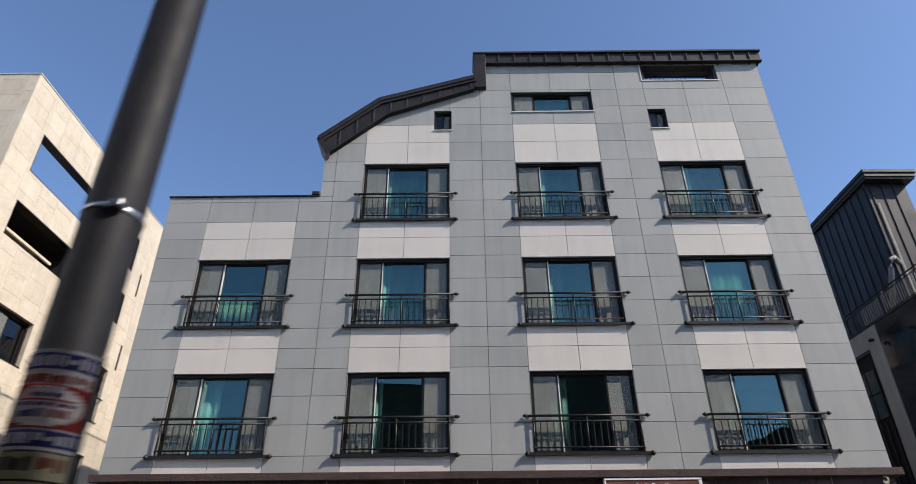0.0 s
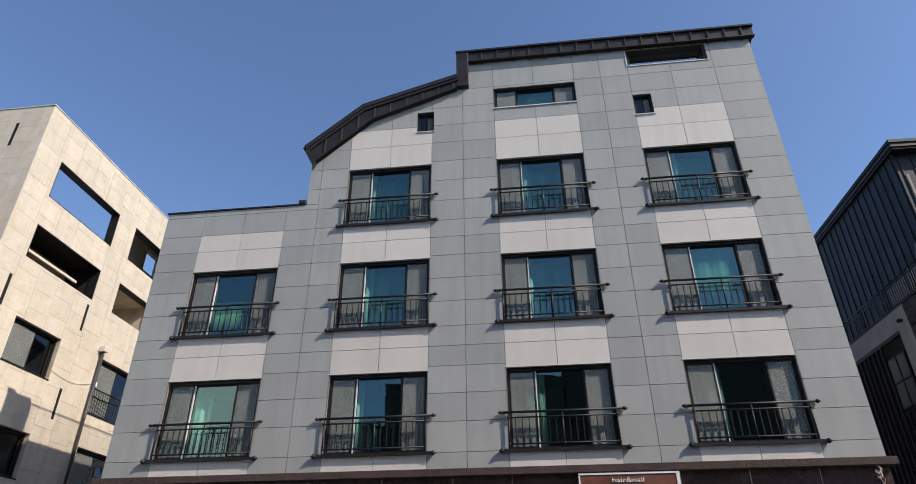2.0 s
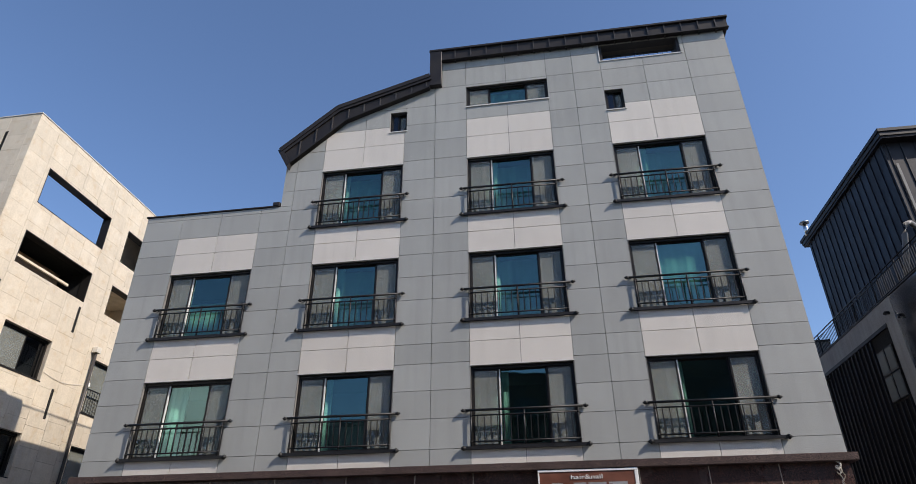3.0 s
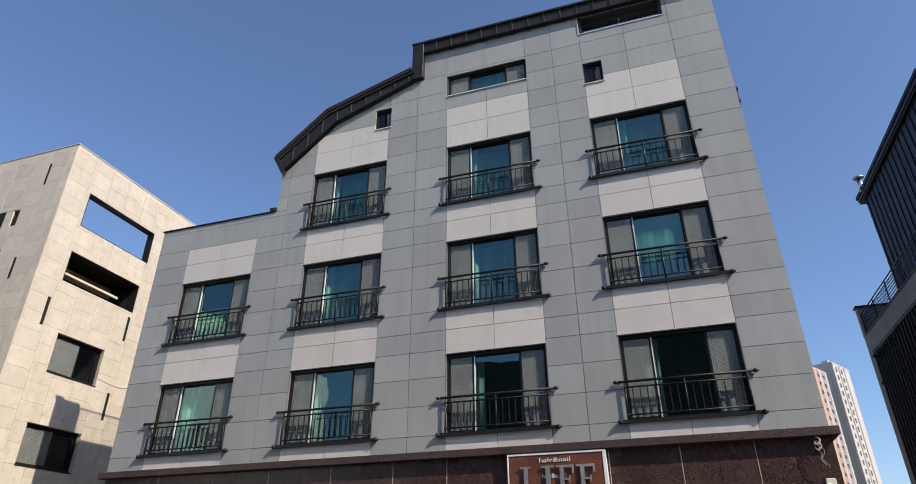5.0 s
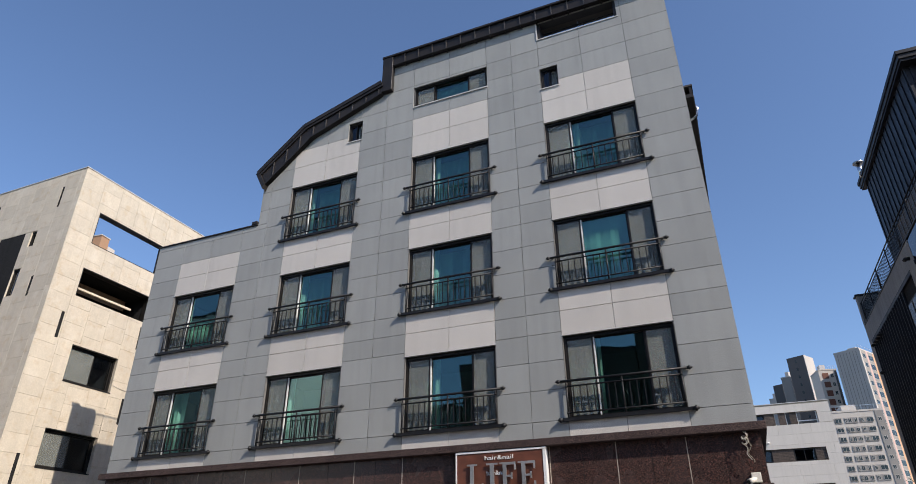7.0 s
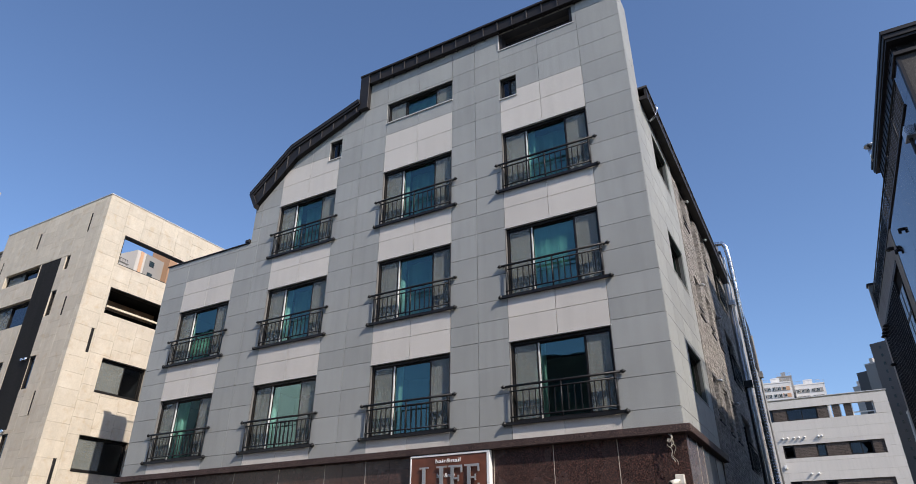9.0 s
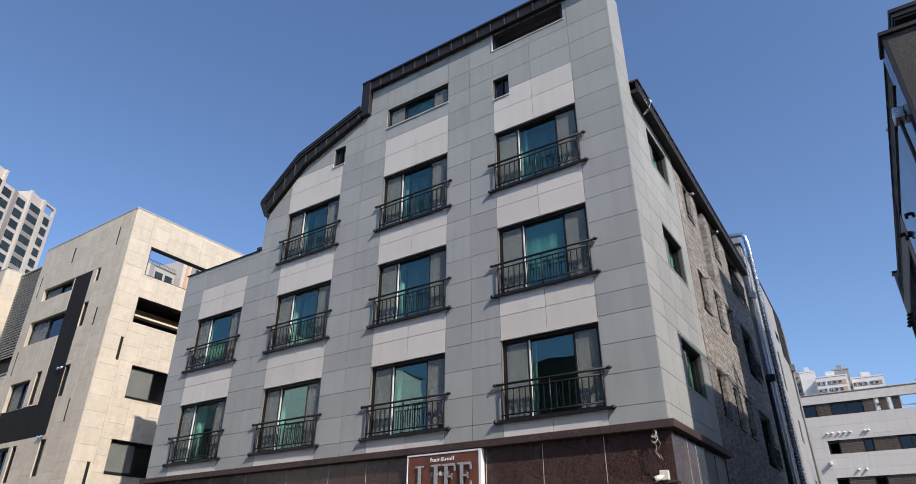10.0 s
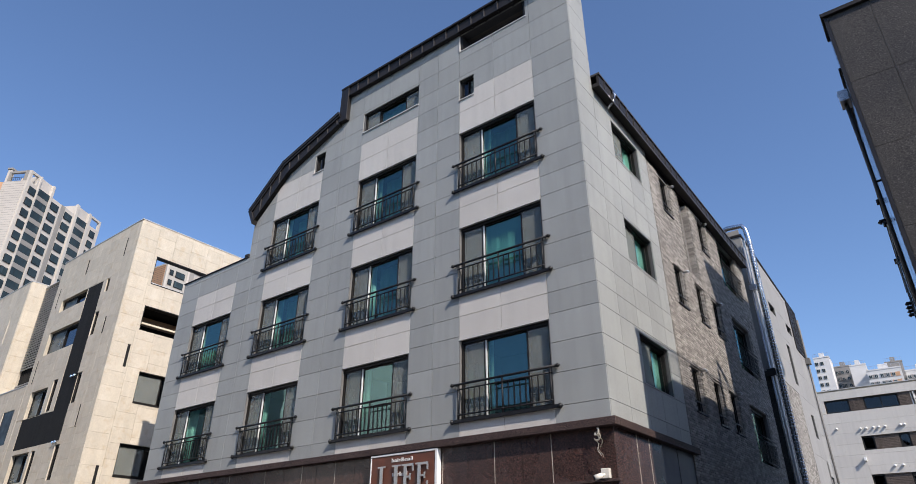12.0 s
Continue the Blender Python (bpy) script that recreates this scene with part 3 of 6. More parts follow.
fascia_piece(BOTS[0], BOTS[1], TOPS[1], TOPS[0], "folded dark brown zinc roof fascia")
fascia_piece(BOTS[1], (-3.251, 14.367), (-3.251, 14.83), TOPS[1])
bm = bmesh.new()
add_box(bm, (-3.25, FY0 - 0.01, 14.43), (-2.90, FY1, 15.82))
bmesh.ops.bevel(bm, geom=bm.edges[:], offset=0.008, segments=1, affect="EDGES")
part("fascia", bm, FASCIA, house)
block("fascia", (-2.899, FY0 + 0.03, 15.42), (5.27, 0.40, 15.75), FASCIA, house)
block("flashing", (-3.27, FY0 - 0.03, 15.75), (5.31, FY1 + 0.02, 15.83), FASCIA, house, "", 0.012)
block("flashing", (-2.90, FY0 - 0.005, 15.375), (5.29, -0.004, 15.42), FASCIA, house, "", 0.01)


def along(pts, x):
    for (xa, za), (xb, zb) in zip(pts, pts[1:]):
        if x <= xb:
            return za + (zb - za) * (x - xa) / (xb - xa)
    return pts[-1][1]


for (a, b), (c, e) in ((TOPS[:2], BOTS[:2]), (TOPS[1:], BOTS[1:])):
    # projecting roof edge in two folds, and the fold along the foot
    d = Vector((b[0] - a[0], 0, b[1] - a[1]))
    nrm = Vector((-d.z, 0, d.x)).normalized()
    for y0, up, down in ((FY0 - 0.07 - 0.003 * (a[0] > -7), 0.02, -0.11), (FY0 - 0.045 - 0.003 * (a[0] > -7), -0.111, -0.20)):
        bm = bmesh.new()
        p, q = Vector((a[0], y0, a[1])), Vector((b[0], y0, b[1]))
        add_prism(bm, [p + nrm * down, q + nrm * down, q + nrm * up, p + nrm * up], (0, FY1 - FY0 + 0.05, 0))
        part("roof_edge", bm, FASCIA, house, "folded dark zinc roof edge")
    bm = bmesh.new()
    p, q = Vector((c[0], FY0 - 0.02 - 0.003 * (a[0] > -7), c[1])), Vector((min(e[0], -3.26), FY0 - 0.02 - 0.003 * (a[0] > -7), e[1] - (14.50 - 14.364) * (e[0] > -3.2)))
    add_prism(bm, [p, q, q + nrm * 0.055, p + nrm * 0.055], (0, 0.3, 0))
    part("flashing", bm, FASCIA, house)
for x in (-6.97, -6.53, -6.08, -5.62, -5.17, -4.70, -4.24, -3.78, -3.34):
    z0, z1 = along(BOTS, x) + 0.05, along(TOPS, x) - 0.24
    block("seam", (x - 0.014, FY0 - 0.028, z0), (x + 0.014, FY0 + 0.05, z1), FASCIA_LIFTED, house)
bm = bmesh.new()
add_prism(bm, [(-7.60, FY0 - 0.05, 12.57), (-7.26, FY0 - 0.05, 11.95), (-7.21, FY0 - 0.05, 12.11), (-7.48, FY0 - 0.05, 12.65)], (0, 0.8, 0))
part("roof_edge", bm, FASCIA, house)
x = -2.495
while x < 5.2:
    block("seam", (x - 0.013, FY0 - 0.004, 15.42), (x + 0.013, FY0 + 0.05, 15.75), FASCIA_LIFTED, house)
    # small prongs under the fold
    block("clip", (x - 0.015, FY0 + 0.04, 15.335), (x + 0.015, 0.0, 15.374), FASCIA, house)
    x += 0.4655
# side eave: it falls gently to the back; gutter board with folds, soffit and spout
EX = XR + 0.21


def eave_piece(name, x0, x1, lo, hi, mat, label="", y0=0.95, y1=13.45):
    """A board along the eave; lo and hi are its heights at the front, 0.44 m less at the back."""
    bm = bmesh.new()
    f = 0.44
    a = [bm.verts.new(p) for p in ((x0, y0, lo), (x1, y0, lo), (x1, y0, hi), (x0, y0, hi))]
    b = [bm.verts.new(p) for p in ((x0, y1, lo - f), (x1, y1, lo - f), (x1, y1, hi - f), (x0, y1, hi - f))]
    bm.faces.new(a)
    bm.faces.new(b[::-1])
    for i in range(4):
        bm.faces.new((a[i], b[i], b[(i + 1) % 4], a[(i + 1) % 4]))
    bmesh.ops.recalc_face_normals(bm, faces=bm.faces[:])
    return part(name, bm, mat, house, label)


eave_piece("eave", XR - 0.28, EX - 0.002, 12.20, 12.31, FASCIA, "dark soffit of the side eave")
eave_piece("eave_fascia", EX - 0.06, EX, 12.311, 12.54, FASCIA)
eave_piece("flashing", XR - 0.28, EX + 0.03, 12.541, 12.595, FASCIA_LIFTED, "", 0.93, 13.48)
eave_piece("flashing", EX - 0.001, EX + 0.02, 12.15, 12.21, FASCIA_LIFTED, "", 0.93, 13.47)
for i in range(27):
    y = 1.25 + 0.45 * i
    z = 12.385 - 0.44 * (y - 0.95) / 12.5
    block("seam", (EX - 0.001, y - 0.011, z - 0.17), (EX + 0.022, y + 0.011, z + 0.15), FASCIA_LIFTED, house)
tube("downpipe", [(EX + 0.03, 1.7, 12.5), (EX + 0.07, 1.72, 12.36), (EX + 0.02, 1.7, 12.14), (XR + 0.05, 1.7, 12.02)], 0.035, STEEL, house, "steel gutter spout")

# terrace opening high on the front: soffit, balusters
for a, b in ((TERRACE[0] - 0.1, 2.775), (2.785, TERRACE[2] + 0.1)):
    block("soffit", (a, 0.286, 15.372), (b, 0.56, 15.41), SOFFIT, house, "grey-brown panel soffit over the roof terrace")
for x in (TERRACE[0] + 0.02, TERRACE[2] - 0.06):
    block("reveal", (x - 0.02, 0.031, TERRACE[1] + 0.002), (x + 0.06, 0.62, TERRACE[3] - 0.002), FASCIA, house)
for i in range(17):
    x = TERRACE[0] + 0.12 + i * 0.13
    part("baluster", box_mesh(0.014, 0.014, 0.8, IRON), IRON, house, "", (x, 0.292, 14.78))
block("terrace_rail", (TERRACE[0] + 0.05, 0.285, 15.17), (TERRACE[2] - 0.05, 0.30, 15.19), IRON, house)
block("trim", (TERRACE[0] - 0.03, -0.02, TERRACE[1] - 0.03), (TERRACE[2] + 0.03, 0.06, TERRACE[1]), FLASHING, house)
block("trim", (TERRACE[0] - 0.03, -0.02, TERRACE[1] + 0.002), (TERRACE[0] + 0.002, 0.03, TERRACE[3]), FLASHING, house)

# windows with guards
DRAPES = {(0, 0): "half", (3, 1): "full", (0, 1): "low"}
for c, (x0, x1) in enumerate(COLS):
    for r in range(2 if c == 0 else 3):
        z0 = 4.2 + 2.9 * r
        hole = (x0, z0, x1, z0 + 1.8)
        w = x1 - x0
        window(house, "y", 0, hole, (0.275, 0.735), 0.075, 0.055, None, (0, 2), None, "three-part bronze window with insect screens")
        block("inner_stile", (x0 + 0.275 * w + 0.001, 0.11, z0 + 0.06), (x0 + 0.275 * w + 0.026, 0.149, z0 + 1.72), FRAME_LIGHT, house)
        block("flashing", (x0 - 0.015, -0.012, z0 + 1.797), (x1 + 0.015, 0.05, z0 + 1.812), FLASHING, house, "thin pale metal drip edge")
        # added strips stand in for the stone reveal, whose left side catches the sun
        for xa in (x0, x1 - 0.014):
            block("jamb", (xa, 0.002, z0 + 0.004), (xa + 0.014, 0.074, z0 + 1.796), TRIM_GREY, house, "thin grey strip in place of the stone reveal")
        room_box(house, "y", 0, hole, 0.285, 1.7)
        railing(house, x0, x1, z0)
        kind = DRAPES.get((c, r), "side")
        a, b = x0 + 0.285 * w, x0 + 0.725 * w
        lab = "translucent teal curtain behind the glass"
        if kind == "full":
            curtain("y", 0, x0 + 0.06, x1 - 0.06, z0 + 0.04, z0 + 1.76, 0.20 if c == 3 else 0.42, CURTAIN_FULL, lab, 8.0, 0.006)
        elif kind == "low":
            curtain("y", 0, a, b + 0.05, z0 + 0.04, z0 + 0.98, 0.20, CURTAIN_PALE, "pale half-height curtain behind the glass", 9.0, 0.006)
            curtain("y", 0, x0 + 0.06, a - 0.02, z0 + 0.04, z0 + 1.76, 0.27, CURTAIN, lab, 9.0, 0.025)
            curtain("y", 0, b + 0.06, x1 - 0.06, z0 + 0.04, z0 + 1.76, 0.27, CURTAIN, lab, 9.0, 0.025)
        else:
            curtain("y", 0, x0 + 0.06, a + (0.45 if kind == "half" else 0.10 + 0.04 * ((c + r) % 3)), z0 + 0.04, z0 + 1.76, 0.27, CURTAIN, lab, 9.0, 0.025)
            curtain("y", 0, b + 0.06, x1 - 0.06, z0 + 0.04, z0 + 1.76, 0.27, CURTAIN, lab, 9.0, 0.025)
            if r > 0:
                curtain("y", 0, a, b + 0.1, z0 + 0.04, z0 + 1.76, 0.55, CURTAIN, lab, 7.0, 0.03)
window(house, "y", 0, ATTIC, (0.275, 0.735), 0.08, 0.045, None, (0, 2), None, "low three-part bronze attic window")
room_box(house, "y", 0, ATTIC, 0.285, 1.4)
curtain("y", 0, ATTIC[0] + 0.05, ATTIC[2] - 0.05, ATTIC[1] + 0.03, ATTIC[3] - 0.04, 0.36, CURTAIN, "translucent teal curtain behind the attic glass", 9.0, 0.02)
block("sill", (ATTIC[0] - 0.02, -0.03, ATTIC[1] - 0.035), (ATTIC[2] + 0.02, 0.09, ATTIC[1]), FLASHING, house)
for q in SQUARES:
    window(house, "y", 0, q, (0.5,), 0.08, 0.04, GLASS_DARK, (1,), None, "small square bronze window")
    room_box(house, "y", 0, q, 0.285, 1.0)
    block("sill", (q[0] - 0.02, -0.03, q[1] - 0.03), (q[2] + 0.02, 0.09, q[1]), FLASHING, house)
for q in SIDE_WIN:
    window(house, "x", XR, q, (0.52,), 0.11, 0.05, None, (0,), None, "two-part bronze side window")
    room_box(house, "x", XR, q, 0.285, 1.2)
    # added pale cloth: brightens the pane in place of reflected sky
    curtain("x", XR, q[0] + 0.92, q[2] - 0.06, q[1] + 0.04, q[3] - 0.05, 0.26, CURTAIN, "pale cloth added to brighten the side window", 7.0, 0.012)
    wbox("sill", "x", XR, (q[0] - 0.02, q[1] - 0.016, -0.012), (q[2] + 0.02, q[1], 0.12), FLASHING, house)

# shop floor: polished red granite under a projecting ledge
block("ledge", (XL - 0.12, -0.13, 3.70), (XR + 0.13, 0.059, 3.85), GRANITE_LEDGE, house, "projecting dark red granite ledge", 0.008)
block("ledge", (XR - 0.06, 0.06, 3.70), (XR + 0.13, 4.35, 3.849), GRANITE_LEDGE, house, "", 0.008)
gx = [XL, -10.4, -9.6, -8.8, -8.0, -7.2, -6.5, -5.7, -4.9, -4.1, -3.4, -2.85, -2.17, -1.49, -0.82, 0.3, 1.19, 1.86, 2.53, 3.19, 3.85, 4.5, XR]
for i, (a, b) in enumerate(zip(gx, gx[1:])):
    for z0, z1 in ((2.80, 3.70), (1.55, 2.795), (0.12, 1.545)):
        block("stone_panel", (a + 0.0065, 0.028, z0 + 0.003), (b - 0.0065, 0.06, z1 - 0.003), GRANITE_RED, house)
    if 0 < i:
        block("joint_strip", (a - 0.006, 0.0255 if i % 2 == 0 else 0.034, 0.12), (a + 0.006, 0.0585, 3.69), JOINT_LIGHT if i % 2 == 0 else FRAME, house)
block("string_course", (1.9, -0.03, 2.755), (XR + 0.05, 0.05, 2.80), GRANITE_LEDGE, house, "thin granite string course", 0.005)
for a, b in ((0.03, 1.02), (1.035, 1.62), (1.635, 2.3)):
    block("stone_panel", (XR - 0.06, a, 0.12), (XR, b, 3.70), GRANITE_RED, house, "", 0.004)
for y in (1.0275, 1.6275):
    block("joint_strip", (XR - 0.058, y - 0.0065, 0.12), (XR + 0.003, y + 0.0065, 3.69), JOINT_LIGHT, house)
for a, b in ((2.31, 3.2), (3.22, 4.2)):
    block("metal_panel", (XR - 0.06, a, 0.12), (XR - 0.02, b, 3.70), SHOP_METAL, house, "slate blue metal panel", 0.006)
for y in (3.21, 4.23):
    block("shop_frame", (XR - 0.06, y - 0.008, 0.12), (XR - 0.012, y + 0.008, 3.70), FASCIA_LIFTED, house)
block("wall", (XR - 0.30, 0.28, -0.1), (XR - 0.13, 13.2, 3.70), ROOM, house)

# ---- low-wing roof rail ----
rail = thing("roof_railing", (XL + 0.12, 6, 9.62), "slim dark metal roof railing on the low wing", "railing")
for z in (9.75, 10.72):
    tube("rail_bar", [(XL + 0.12, 0.9, z), (XL + 0.12, 13.2, z)], 0.02, IRON, rail)
for i in range(102):
    part("baluster", box_mesh(0.016, 0.016, 1.1, IRON), IRON, rail, "", (XL + 0.12, 1.0 + i * 0.12, 10.17))

# ---- side wall of brick ----
BY0, BY1 = 4.22, 13.4
SLITS = [(y, z + 2.87 * r, y + 0.68, z + 1.16 + 2.87 * r) for r in range(3) for y, z in ((5.08, 4.84), (8.30, 4.80))] + [(6.82, 4.80 + 2.87 * r, 7.46, 5.98 + 2.87 * r) for r in range(2)]
WIDE = [(10.38, 4.25 + 2.9 * r, 12.3, 5.95 + 2.9 * r) for r in range(3)]
BAY = (6.58, 9.15, 7.4, 11.8)
bholes = SLITS + WIDE + [BAY]
wall_body("brick_wall", house, "x", XR - 0.02, (BY0, -0.1), (BY1, 11.8), bholes, 0.30, MORTAR)
# no bricks here: darker mortar colour carries the shade at the recess back
wbox("recess_back", "x", XR, (BAY[0] + 0.002, BAY[1] + 0.002, 0.17), (BAY[2] - 0.002, BAY[3] - 0.002, 0.30), MORTAR, house)
for q in SLITS:
    window(house, "x", XR, q, (), 0.075, 0.03, GLASS_SLIT, (), None, "narrow bronze window")
    wbox("guard_bar", "x", XR, (q[0] + 0.004, q[1] + 0.24, -0.012), (q[2] - 0.04, q[1] + 0.265, 0.012), IRON, house, "low black guard bar")
    room_box(house, "x", XR, q, 0.325, 0.9)
    wbox("sill", "x", XR, (q[0] - 0.03, q[1] - 0.04, -0.04), (q[2] + 0.03, q[1], 0.07), FASCIA, house)
for q in WIDE:
    window(house, "x", XR, q, (0.5,), 0.12, 0.05, None, (), None, "two-part bronze window")
    room_box(house, "x", XR, q, 0.325, 1.2)
    g = tube("window_guard", [(XR + 0.09, q[0] - 0.1, q[1] + 0.78), (XR + 0.09, q[2] + 0.1, q[1] + 0.78)], 0.025, IRON, house, "black iron window guard")
    for z in (q[1] + 0.66, q[1] + 0.02):
        tube("cross_rail", [(XR + 0.09, q[0] - 0.1, z), (XR + 0.09, q[2] + 0.1, z)], 0.018, IRON, g)
    for i in range(16):
        part("baluster", box_mesh(0.014, 0.014, 0.66, IRON), IRON, g, "", (XR + 0.09, q[0] + 0.02 + i * 0.122, q[1] + 0.34))
for (y, z) in ((5.95, 11.75), (8.95, 11.75), (5.95, 8.9), (8.95, 8.85), (5.95, 6.05), (9.1, 6.05)):
    tube("vent_cap", [(XR, y, z), (XR + 0.1, y, z), (XR + 0.13, y, z - 0.04)], 0.042, GALV, house, "round steel vent cap")

# ---- sign, wires and camera on the shop front ----
sign = thing("shop_sign", (0.155, -0.1, 2.5), "rusty brown shop sign with silver letters in a white frame", "sign")
SX0, SX1, SZ1, SZ0 = -0.83, 1.15, 3.69, 2.35
block("panel", (SX0 + 0.03, -0.10, SZ0), (SX1 - 0.07, 0.02, SZ1 - 0.045), RUST, sign)
block("frame", (SX0, -0.115, SZ1 - 0.043), (SX1, 0.025, SZ1), WHITE_PAINT, sign, "white metal frame", 0.004)
block("frame", (SX1 - 0.068, -0.112, SZ0), (SX1, 0.025, SZ1 - 0.045), WHITE_PAINT, sign, "", 0.004)
block("frame", (SX0, -0.112, SZ0), (SX0 + 0.028, 0.025, SZ1 - 0.045), WHITE_PAINT, sign, "", 0.004)


def lettering(name, text, x0, x1, z, height, y, mat, depth, parent):
    cu = bpy.data.curves.new(name, "FONT")
    cu.body, cu.size, cu.extrude, cu.resolution_u = text, 1.0, depth, 3
    tmp = bpy.data.objects.new(name, cu)
    scene.collection.objects.link(tmp)
    me = bpy.data.meshes.new_from_object(tmp.evaluated_get(bpy.context.evaluated_depsgraph_get()))
    bpy.data.objects.remove(tmp)
    co = np.array([v.co for v in me.vertices])
    lo, hi = co.min(0), co.max(0)
    for v in me.vertices:
        v.co = ((v.co.x - lo[0]) / (hi[0] - lo[0]) * (x1 - x0), -v.co.z, (v.co.y - lo[1]) / (hi[1] - lo[1]) * height)
    me.flip_normals()
    me.materials.clear()
    return part(name, me, mat, parent, "", (x0, y, z))


def serif_letter(bars, x0, w, z, h, y):
    bm = bmesh.new()
    for i, (a, b, c, d) in enumerate(bars):
        add_box(bm, (a * w, -0.018 - 0.0015 * i, b * h), (c * w, -0.0001 * i, d * h))
    part("letter", bm, LETTER, sign, "silver serif letter", (x0, y, z))


lettering("small_lettering", "hair&nail", -0.17, 0.45, 3.50, 0.085, -0.108, WHITE_PAINT, 0.006, sign)
FOOT = [(0.0, 0.0, 0.62, 0.06), (0.0, 0.94, 0.62, 1.0)]
STEM = (0.2, 0.05, 0.42, 0.95)
LETTERS = (([*FOOT, STEM, (0.42, 0.0, 1.0, 0.09), (0.9, 0.0, 1.0, 0.3)], -0.56, 0.36),
           ([*FOOT, STEM], -0.13, 0.40),
           ([*FOOT, STEM, (0.42, 0.91, 1.0, 1.0), (0.9, 0.72, 1.0, 1.0), (0.42, 0.48, 0.78, 0.55), (0.7, 0.4, 0.78, 0.63)], 0.16, 0.35),
           ([*FOOT, STEM, (0.42, 0.91, 1.0, 1.0), (0.9, 0.72, 1.0, 1.0), (0.42, 0.0, 1.0, 0.09), (0.9, 0.0, 1.0, 0.3), (0.42, 0.48, 0.78, 0.55), (0.7, 0.4, 0.78, 0.63)], 0.56, 0.36))
for bars, x0, w in LETTERS:
    serif_letter(bars, x0, w, 2.88, 0.55, -0.125)
# second copy stands in for the small lettering's reflection among the silver letters
lettering("small_lettering", "hair&nail", -0.13, 0.30, 3.20, 0.085, -0.108, WHITE_PAINT, 0.006, sign)

wires = thing("loose_wires", (4.85, -0.02, 3.4), "bundle of loose pale electric wires hanging from the ledge", "wires")
rng = random.Random(4)
for i in range(4):
    pts = [Vector((4.86 + 0.02 * i, -0.05, 3.715)), Vector((4.87 + 0.012 * i, -0.09, 3.67))]
    r0, turns, off = 0.035 + 0.008 * i, 10 + 3 * i, rng.uniform(0, 3)
    for k in range(turns):
        a = off + k * 0.6
        pts.append(Vector((4.875 + r0 * math.sin(a), -0.09 - 0.02 * math.sin(a * 0.7), 3.63 - 0.008 * k + r0 * math.cos(a))))
    p = pts[-1].copy()
    for k in range(4 + 2 * i):
        p = p + Vector((0.022 * math.sin(k * 1.1 + off) + 0.006 * (i - 1), 0.004 * math.cos(k), -0.036))
        pts.append(p.copy())
    tube("wire", pts, 0.0045, CABLE if i % 2 else PLASTIC, wires, "", 5)
cctv = thing("security_camera", (4.88, 0.03, 2.85), "small ivory security camera on a bracket", "camera")
block("junction_box", (4.86, -0.055, 2.81), (5.02, 0.028, 2.98), PLASTIC, cctv, "", 0.01)
tube("bracket", [(4.93, -0.05, 2.88), (4.88, -0.12, 2.84)], 0.02, PLASTIC, cctv)
tube("housing", [(4.90, -0.10, 2.86), (4.80, -0.2, 2.81)], [0.045, 0.05], PLASTIC, cctv, "", 12)
tube("lens", [(4.80, -0.2, 2.81), (4.79, -0.21, 2.805)], 0.035, IRON, cctv, "", 12)

# ---- street pole with notices ----
PX, PY, PR = -4.43, -12.56, 0.057


def up(z):
    """Heights of the band and the papers on the pole."""
    return 1.638 + 0.895 * (z - 1.722)


pole = thing("street_pole", (PX, PY, 0), "dark grey steel street pole with a clamp band and pasted notices", "pole")
tube("shaft", [(PX, PY, 0), (PX, PY, 2.0), (PX, PY, 7.5)], [PR, PR, PR * 0.97], POLE_PAINT, pole, "", 40)
tube("base_collar", [(PX, PY, 0), (PX, PY, 0.25)], PR * 1.4, POLE_PAINT, pole, "", 24)
tube("clamp_band", [(PX, PY, up(2.242)), (PX, PY, up(2.254))], PR + 0.0025, GALV, pole, "thin steel clamp band", 40)
block("clamp_screw", (PX + 0.02, PY - PR - 0.012, up(2.238)), (PX + 0.05, PY - PR + 0.01, up(2.258)), STEEL, pole, "", 0.003)


def wrapped(name, z0, z1, a0, a1, mat, out, label="", parent=pole):
    """A sheet wrapped on the pole between two angles (degrees, 0 = towards -y, positive to +x)."""
    z0, z1 = up(z0), up(z1)
    bm = bmesh.new()
    n = max(3, int(abs(a1 - a0) / 6))
    cols = []
    for i in range(n + 1):
        a = radians(a0 + (a1 - a0) * i / n)
        d = Vector((math.sin(a), -math.cos(a), 0)) * (PR + out)
        cols.append((bm.verts.new(d), bm.verts.new(d + Vector((0, 0, z1 - z0)))))
    for (a, b), (c, d) in zip(cols, cols[1:]):
        f = bm.faces.new((a, c, d, b))
        f.smooth = True
    bmesh.ops.solidify(bm, geom=bm.faces[:], thickness=0.0006)
    return part(name, bm, mat, parent, label, (PX, PY, z0))


poster = wrapped("poster", 1.722, 1.912, -62, 92, PAPER["white"], 0.0015, "white, blue and red pasted notice")
for z0, z1, col in ((1.872, 1.904, "blue"), (1.761, 1.842, "red"), (1.728, 1.757, "blue")):
    wrapped("print_band", z0, z1, -60, 90, PAPER[col], 0.0026, "", poster)


